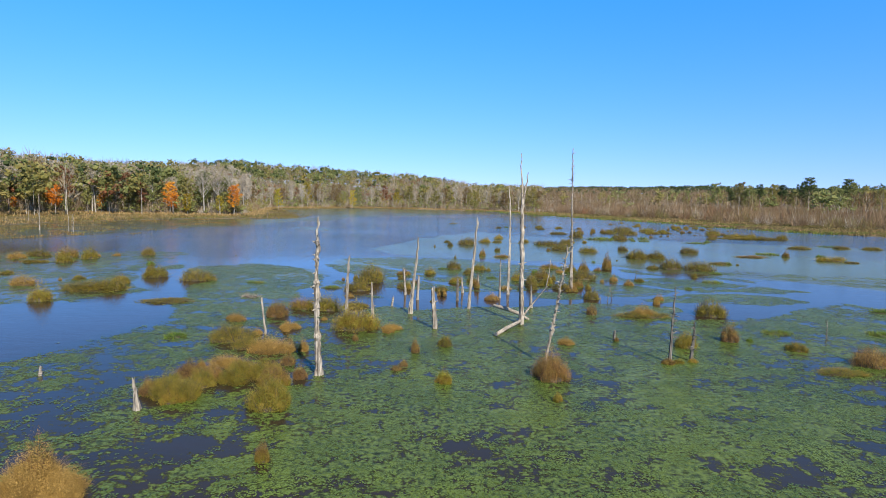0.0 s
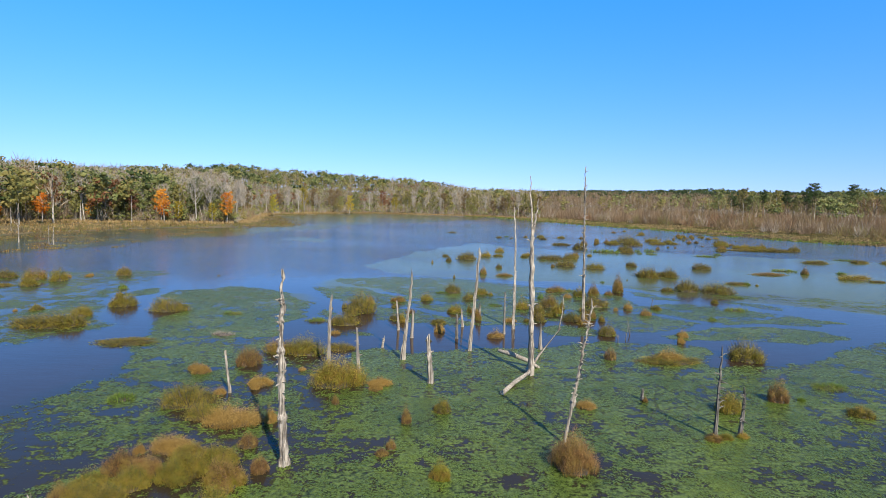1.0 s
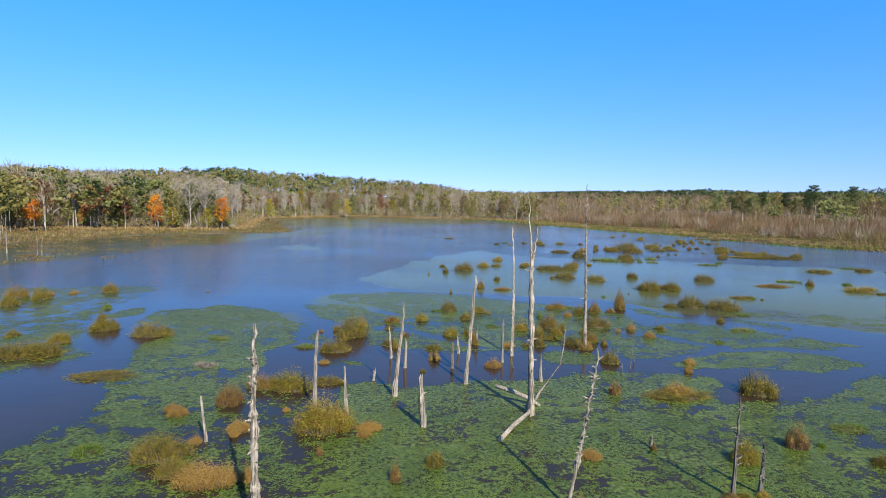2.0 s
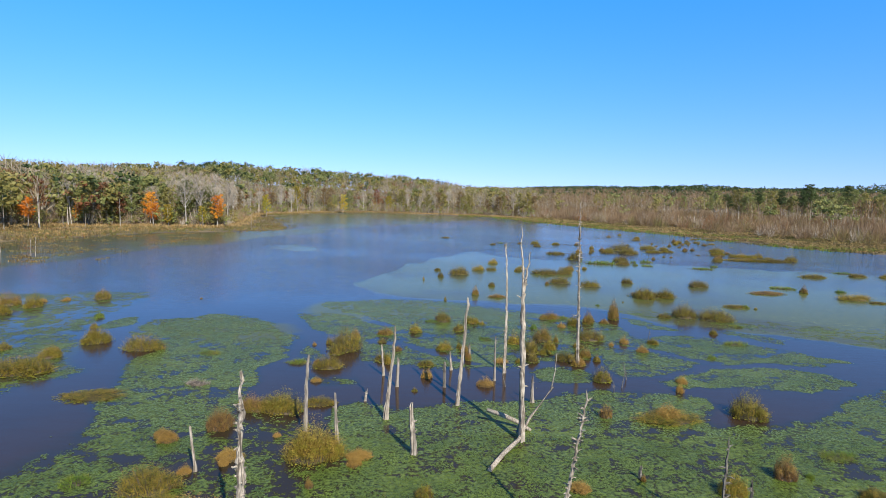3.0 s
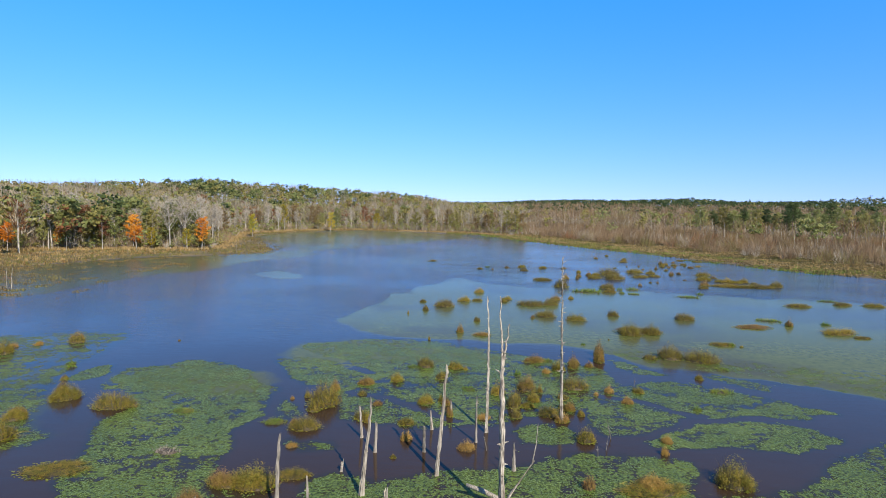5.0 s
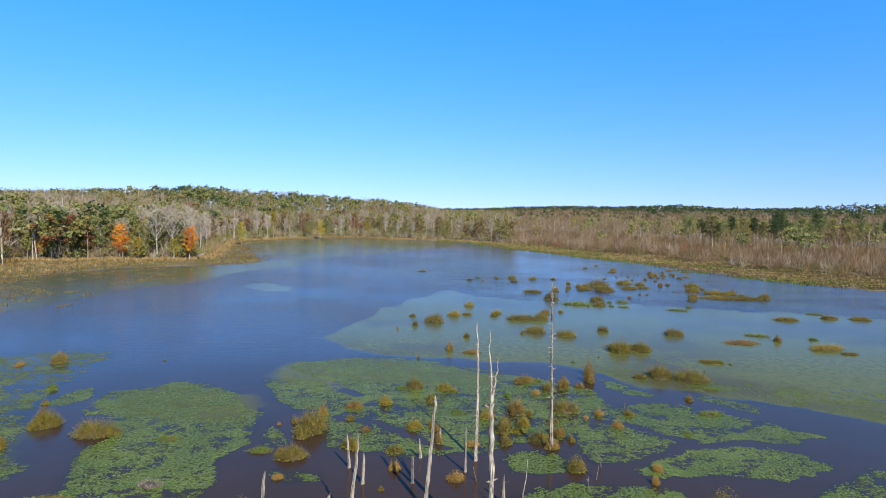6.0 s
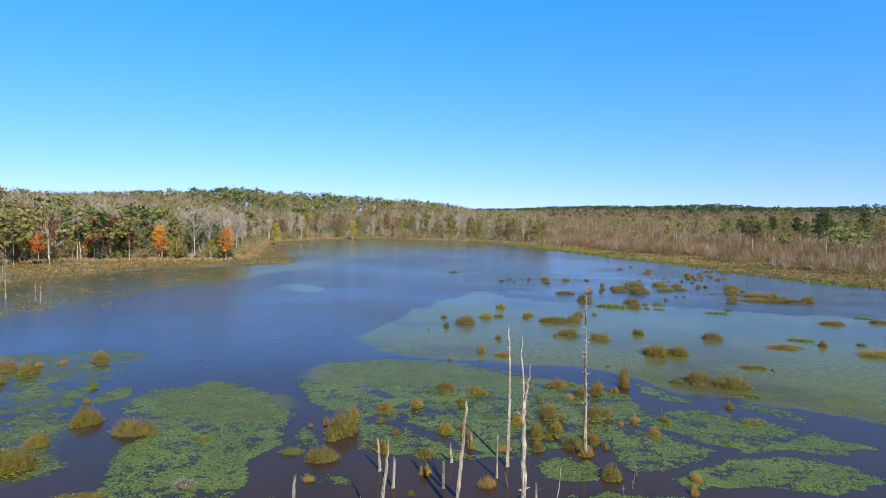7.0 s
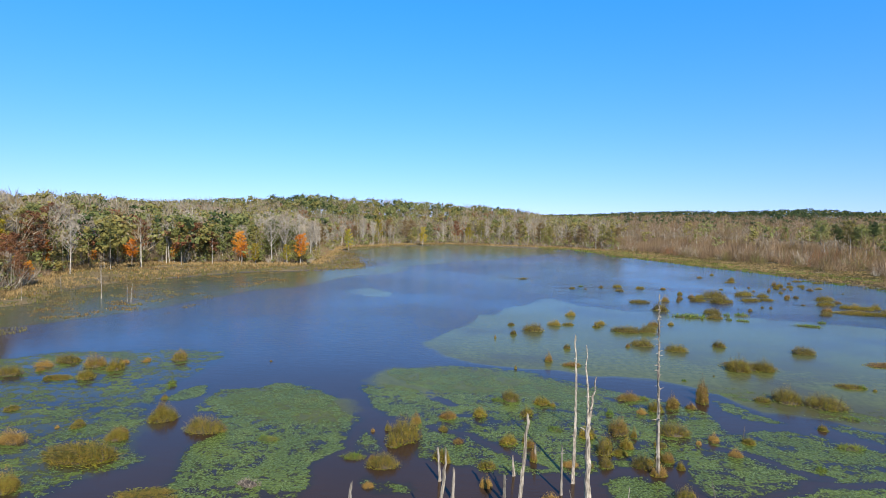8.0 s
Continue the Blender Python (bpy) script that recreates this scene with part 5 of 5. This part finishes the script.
def far_wood(kind, places, low, high, label, per=20, size=0.06, slim=0.30, form="crown", lumps=8, belly=0.64):
    """Many far trees as one mass: crowns of leaf clumps, tall bare trees, or bushes of bare stems, on thin trunks."""
    n = len(places)
    z = land_height(places[:, 0], places[:, 1])
    h = rng.uniform(low, high, n)
    foot = np.stack([places[:, 0], places[:, 1], z], -1)
    if form == "crown":
        offs = np.clip(rng.normal(size=(n, lumps, 3)), -1.3, 1.3) * np.array((slim * 0.6, slim * 0.6, 0.17)) + (0, 0, belly)
        offs[:, 0] = (0, 0, 0.9)
        centres = (foot[:, None] + offs * h[:, None, None]).reshape(-1, 3)
        radii = np.repeat(h, lumps) * slim * rng.uniform(0.26, 0.5, n * lumps)
        blocks = foliage(rng, centres, radii, per, np.repeat(h, lumps) * size, 0.8)
    else:
        bush = form == "bush"
        count = per
        hh = np.repeat(h, count)[:, None]
        a = rng.uniform(0, 6.28, n * count)
        way = np.stack([np.cos(a), np.sin(a), 0 * a], -1)
        if bush:                                  # stems fan out of the ground
            r0, r1 = rng.uniform(0, 0.3, (n * count, 1)), rng.uniform(0.05, 0.5, (n * count, 1)) ** 0.8
            top = rng.uniform(0.35, 1.0, (n * count, 1)) * np.sqrt(1.05 - r1 * r1)
            root = np.repeat(foot, count, 0) + way * r0 * hh * slim * 1.6
            end = root + way * r1 * hh * slim * 1.7 + np.array((0, 0, 1)) * top * hh + rng.normal(0, 0.09, (n * count, 3)) * hh
            root = root + (end - root) * rng.uniform(0.0, 0.6, (n * count, 1))
        else:                                     # limbs rise off a trunk and break into twigs
            at = rng.uniform(0.32, 0.85, (n * count, 1))
            r0 = rng.uniform(0.0, 0.9, (n * count, 1)) * np.sqrt(np.clip(1 - ((at - 0.5) / 0.55) ** 2, 0.05, 1))
            root = np.repeat(foot, count, 0) + (way * r0 * slim * 0.75 + np.array((0, 0, 1)) * at) * hh
            end = root + (way * rng.uniform(0.02, 0.12, (n * count, 1)) + np.array((0, 0, 1)) * rng.uniform(0.06, 0.17, (n * count, 1)) + rng.normal(0, 0.02, (n * count, 3))) * hh
        side = np.cross(end - root, rng.normal(size=root.shape))
        side *= size * rng.uniform(0.5, 1.4, (len(side), 1)) / (np.linalg.norm(side, axis=1, keepdims=True) + 1e-9)
        blocks = [np.stack([root - side, root + side, end + side * 0.25, end - side * 0.25], 1)]
    a = rng.uniform(0, 3.14, n)
    side = np.stack([np.cos(a), np.sin(a), 0 * a], -1) * (0.009 * h)[:, None]
    up = np.array((0, 0, 1)) * (h * {"crown": 0.6, "bare": 0.9, "bush": 0.5}[form])[:, None]
    sticks = np.stack([foot - side - (0, 0, 0.5), foot + side - (0, 0, 0.5), foot + up + side * 0.3, foot + up - side * 0.3], 1)
    me = mesh_of_mixed("far_trees", blocks + [sticks])
    me.materials.append(LEAF[kind])
    me.materials.append(PINE_BARK if kind == "pine" or form == "bush" else BARK)
    index = np.zeros(len(me.polygons), np.int32)
    index[-n:] = 1
    me.polygons.foreach_set("material_index", index)
    return tagged(part("far_trees", me, None), label, "forest", kind="stuff")


def scatter_wood(count, x0, x1, y0, y1, near, far, seed):
    """Places on land between two distances from the lake."""
    r = np.random.default_rng(seed)
    x, y = r.uniform(x0, x1, count), r.uniform(y0, y1, count)
    off = -inside_by(x, y, LAKE)
    keep = (off > near) & (off < far) & (y > np.abs(x) * 0.35 - 60)
    return np.stack([x, y], -1)[keep]


# the closed woods on the hills behind the wood's edge
r = np.random.default_rng(1)
gx, gy = np.meshgrid(np.arange(-420, 90, 6.6), np.arange(60, 560, 6.6))
hill = np.stack([gx.ravel(), gy.ravel()], -1) + r.uniform(-3.2, 3.2, (gx.size, 2))
off, reach, bearing = -inside_by(hill[:, 0], hill[:, 1], LAKE), np.hypot(hill[:, 0], hill[:, 1]), np.degrees(np.arctan2(hill[:, 0], hill[:, 1]))
hill = hill[(off > 26) & (reach < 545) & (bearing > -49) & (bearing < 9)]
high_up = step(land_height(hill[:, 0], hill[:, 1]), 5, 16)
tone = fbm(hill[:, 0], hill[:, 1], 0.03, 61) + r.uniform(-0.22, 0.22, len(hill)) + 0.20 * high_up
cuts = np.quantile(tone, (0.34, 0.48, 0.68, 0.88))
for k, (kind, form, label) in enumerate([
        ("ash", "bare", "bare grey woods on the hillside"), ("brown", "bare", "brown thinly leaved woods on the hillside"), ("olive", "crown", "olive green woods on the hillside"),
        ("green", "crown", "green woods on the hillside"), ("pine", "crown", "dark pines along the hill")]):
    here = hill[np.digitize(tone, cuts) == k]
    if form == "bare":
        far_wood(kind, here, 13, 18, label, 64, 0.10, 0.34, "bare")
    else:
        far_wood(kind, here, 12, 17, label, 15, 0.072, 0.33, lumps=7)
low_wood = hill[(np.hypot(hill[:, 0], hill[:, 1]) > 380) & (r.random(len(hill)) < 0.5)]
far_wood("green", low_wood, 5, 9, "green young trees below the crest of the hill", 12, 0.1, 0.5, lumps=4, belly=0.42)
rusty = hill[r.random(len(hill)) < 0.05]
far_wood("red", rusty, 10, 14, "rusty red trees on the hillside", 22, 0.06, 0.3)

brush = scatter_wood(6500, 20, 300, 95, 420, 27, 115, 2)
woods = scatter_wood(3400, 30, 620, 100, 700, 55, 420, 4)
tone = fbm(brush[:, 0], brush[:, 1], 0.04, 71) + rng.uniform(-0.3, 0.3, len(brush))
cuts = np.quantile(tone, (0.62, 0.70, 0.93, 0.965))
for k, (kind, form, label) in enumerate([
        ("umber", "bush", "brown bare stems of the eastern thicket"), ("grey", "bush", "bare grey stems of the eastern thicket"),
        ("brown", "bush", "light brown stems of the eastern thicket"), ("olive", "bush", "olive leaved stems of the eastern thicket"),
        ("red", "bush", "rusty stems of the eastern thicket")]):
    here = brush[np.digitize(tone, cuts) == k]
    far_wood(kind, here, 3.0, 7.0, label, 46 if form == "bush" else 20, 0.042 if form == "bush" else 0.07, 0.5, form, 5)
tone = fbm(woods[:, 0], woods[:, 1], 0.03, 75) + rng.uniform(-0.25, 0.25, len(woods))
cuts = np.quantile(tone, (0.50, 0.86, 0.93, 0.975))
for k, (kind, form, label) in enumerate([
        ("umber", "bare", "bare grey brown woods behind the eastern shore"), ("brown", "bare", "brown thinly leaved woods behind the eastern shore"),
        ("olive", "crown", "olive woods behind the eastern shore"), ("green", "crown", "green woods behind the eastern shore"),
        ("red", "bare", "rusty thinly leaved woods behind the eastern shore")]):
    here = woods[np.digitize(tone, cuts) == k]
    far_wood(kind, here, 8, 13, label, 54 if form == "bare" else 16, 0.085 if form == "bare" else 0.075, 0.36 if form == "bare" else 0.40, form, 9)

under = []
for edge, count in ((EDGE_WEST, 460), (EDGE_NORTH, 300)):
    for k in range(count):
        p, d = along(edge, (k + wood_rng.random()) / count)
        back = wood_rng.uniform(-2.5, 10)
        under.append((p[0] - d[1] * back, p[1] + d[0] * back))
under = np.array(under)
for k, (kind, form, label) in enumerate([("umber", "bush", "brown undergrowth at the foot of the wood"), ("olive", "crown", "olive undergrowth at the foot of the wood"),
                                         ("grey", "bush", "bare grey undergrowth at the foot of the wood"), ("green", "crown", "green undergrowth at the foot of the wood")]):
    far_wood(kind, under[k::4], 2.0, 6.8, label, 70 if form == "bush" else 34, 0.035 if form == "bush" else 0.075, 0.5, form, 6, 0.45)

r = np.random.default_rng(3)
angle, far = r.uniform(-0.1, 0.80, 2600), r.uniform(1080, 1420, 2600)
ridge = np.stack([far * np.sin(angle), far * np.cos(angle)], -1)
far_wood("pine", ridge[:2100], 13, 18, "dark green far ridge of pines", 7, 0.15, 0.5, lumps=3)
far_wood("olive", ridge[2100:], 12, 16, "olive woods on the far ridge", 7, 0.15, 0.5, lumps=3)
angle, far = r.uniform(-0.1, 0.80, 1900), r.uniform(600, 1100, 1900)
flat = np.stack([far * np.sin(angle), far * np.cos(angle)], -1)
far_wood("umber", flat[:1000], 14, 18, "bare grey brown woods far behind the lake", 36, 0.16, 0.45, "bare")
far_wood("brown", flat[1000:1600], 13, 17, "brown woods far behind the lake", 36, 0.16, 0.42, "bare")
far_wood("pine", flat[1600:], 13, 18, "dark pines far behind the lake", 10, 0.11, 0.42, lumps=4)


# ---- marsh grass on the shores ----
def marsh_grass(places, heights, material, label, per=9, width=0.05):
    z = land_height(places[:, 0], places[:, 1])
    z = np.maximum(z, -0.02)
    n = len(places) * per
    root = np.repeat(np.stack([places[:, 0], places[:, 1], z], -1), per, 0) + rng.normal(size=(n, 3)) * (0.28, 0.28, 0)
    hgt = np.repeat(heights, per) * rng.uniform(0.6, 1.2, n)
    tip = root + np.stack([rng.normal(0, 0.28, n) * hgt, rng.normal(0, 0.28, n) * hgt, hgt], -1)
    a = rng.uniform(0, 3.14, n)
    side = np.stack([np.cos(a), np.sin(a), 0 * a], -1) * width * rng.uniform(0.6, 1.6, (n, 1))
    quads = np.stack([root - side, root + side, tip + side * 0.35, tip - side * 0.35], 1)
    return tagged(part("marsh_grass", mesh_of_polys("marsh_grass", quads), material), label, "marsh grass", kind="stuff")


def shore_places(count, x0, x1, y0, y1, low, high, seed, patch, cut):
    r = np.random.default_rng(seed)
    x, y = r.uniform(x0, x1, count), r.uniform(y0, y1, count)
    off = -inside_by(x, y, LAKE) + 14 * (fbm(x, y, 0.06, 33, 4) - 0.5)
    keep = (off > low) & (off < high) & (fbm(x, y, patch, seed) > cut)
    return np.stack([x, y], -1)[keep]


for seed, material, low, high, cut, tall, label in [
        (51, SHORE, -1, 45, 0.42, 0.9, "brown sedge marsh along the shore"), (52, STRAW, 3, 40, 0.58, 0.7, "tan dead grass along the shore"),
        (53, RUSSET, -3, 35, 0.52, 0.7, "russet marsh plants along the shore"), (54, MARSH, -4, 45, 0.36, 0.7, "olive brown marsh plants along the shore")]:
    west = shore_places(14000, -135, -20, 60, 400, low, high, seed, 0.055, cut + 0.05)
    flats = shore_places(15000, -110, -36, 72, 205, -30, 2, seed + 7, 0.2, (cut + 0.2) if material in (SHORE, RUSSET) else 0.95)
    west = np.concatenate([west, flats[flats[:, 0] < -0.16 * flats[:, 1] - 32]])
    marsh_grass(west, (0.3 + 0.6 * np.random.default_rng(seed).random(len(west))) * tall * np.where(-inside_by(west[:, 0], west[:, 1], LAKE) < 0, 0.4, 1.0), material, label, 7, 0.055)
strip = []                                              # the dry grass belt at the foot of the wood
for edge, count in ((EDGE_WEST, 2600), (EDGE_NORTH, 3000)):
    for k in range(count):
        p, d = along(edge, (k + wood_rng.random()) / count)
        back = -abs(wood_rng.gauss(0, 3.2)) + 1.0
        strip.append((p[0] - d[1] * back, p[1] + d[0] * back))
strip = np.array(strip)
marsh_grass(strip, np.random.default_rng(58).uniform(0.3, 1.0, len(strip)), STRAW, "tan dry grass belt at the foot of the wood", 8, 0.06)
for seed, material, low, high, cut, north, label in [
        (61, BRIGHT, -2, 18, 0.33, 150, "bright green grass strip along the eastern shore"), (62, STRAW, 3, 38, 0.33, 0, "tan grass behind the eastern shore"),
        (63, SHORE, 0, 60, 0.25, 0, "brown sedge behind the eastern shore"), (64, MARSH, -1, 40, 0.45, 0, "olive brown marsh plants of the eastern shore")]:
    east_shore = shore_places(34000, 10, 190, 95, 370, low, high, seed, 0.07, cut)
    east_shore = east_shore[east_shore[:, 1] > north]
    marsh_grass(east_shore, np.random.default_rng(seed).uniform(0.12, 0.38, len(east_shore)), material, label, 7, 0.11)
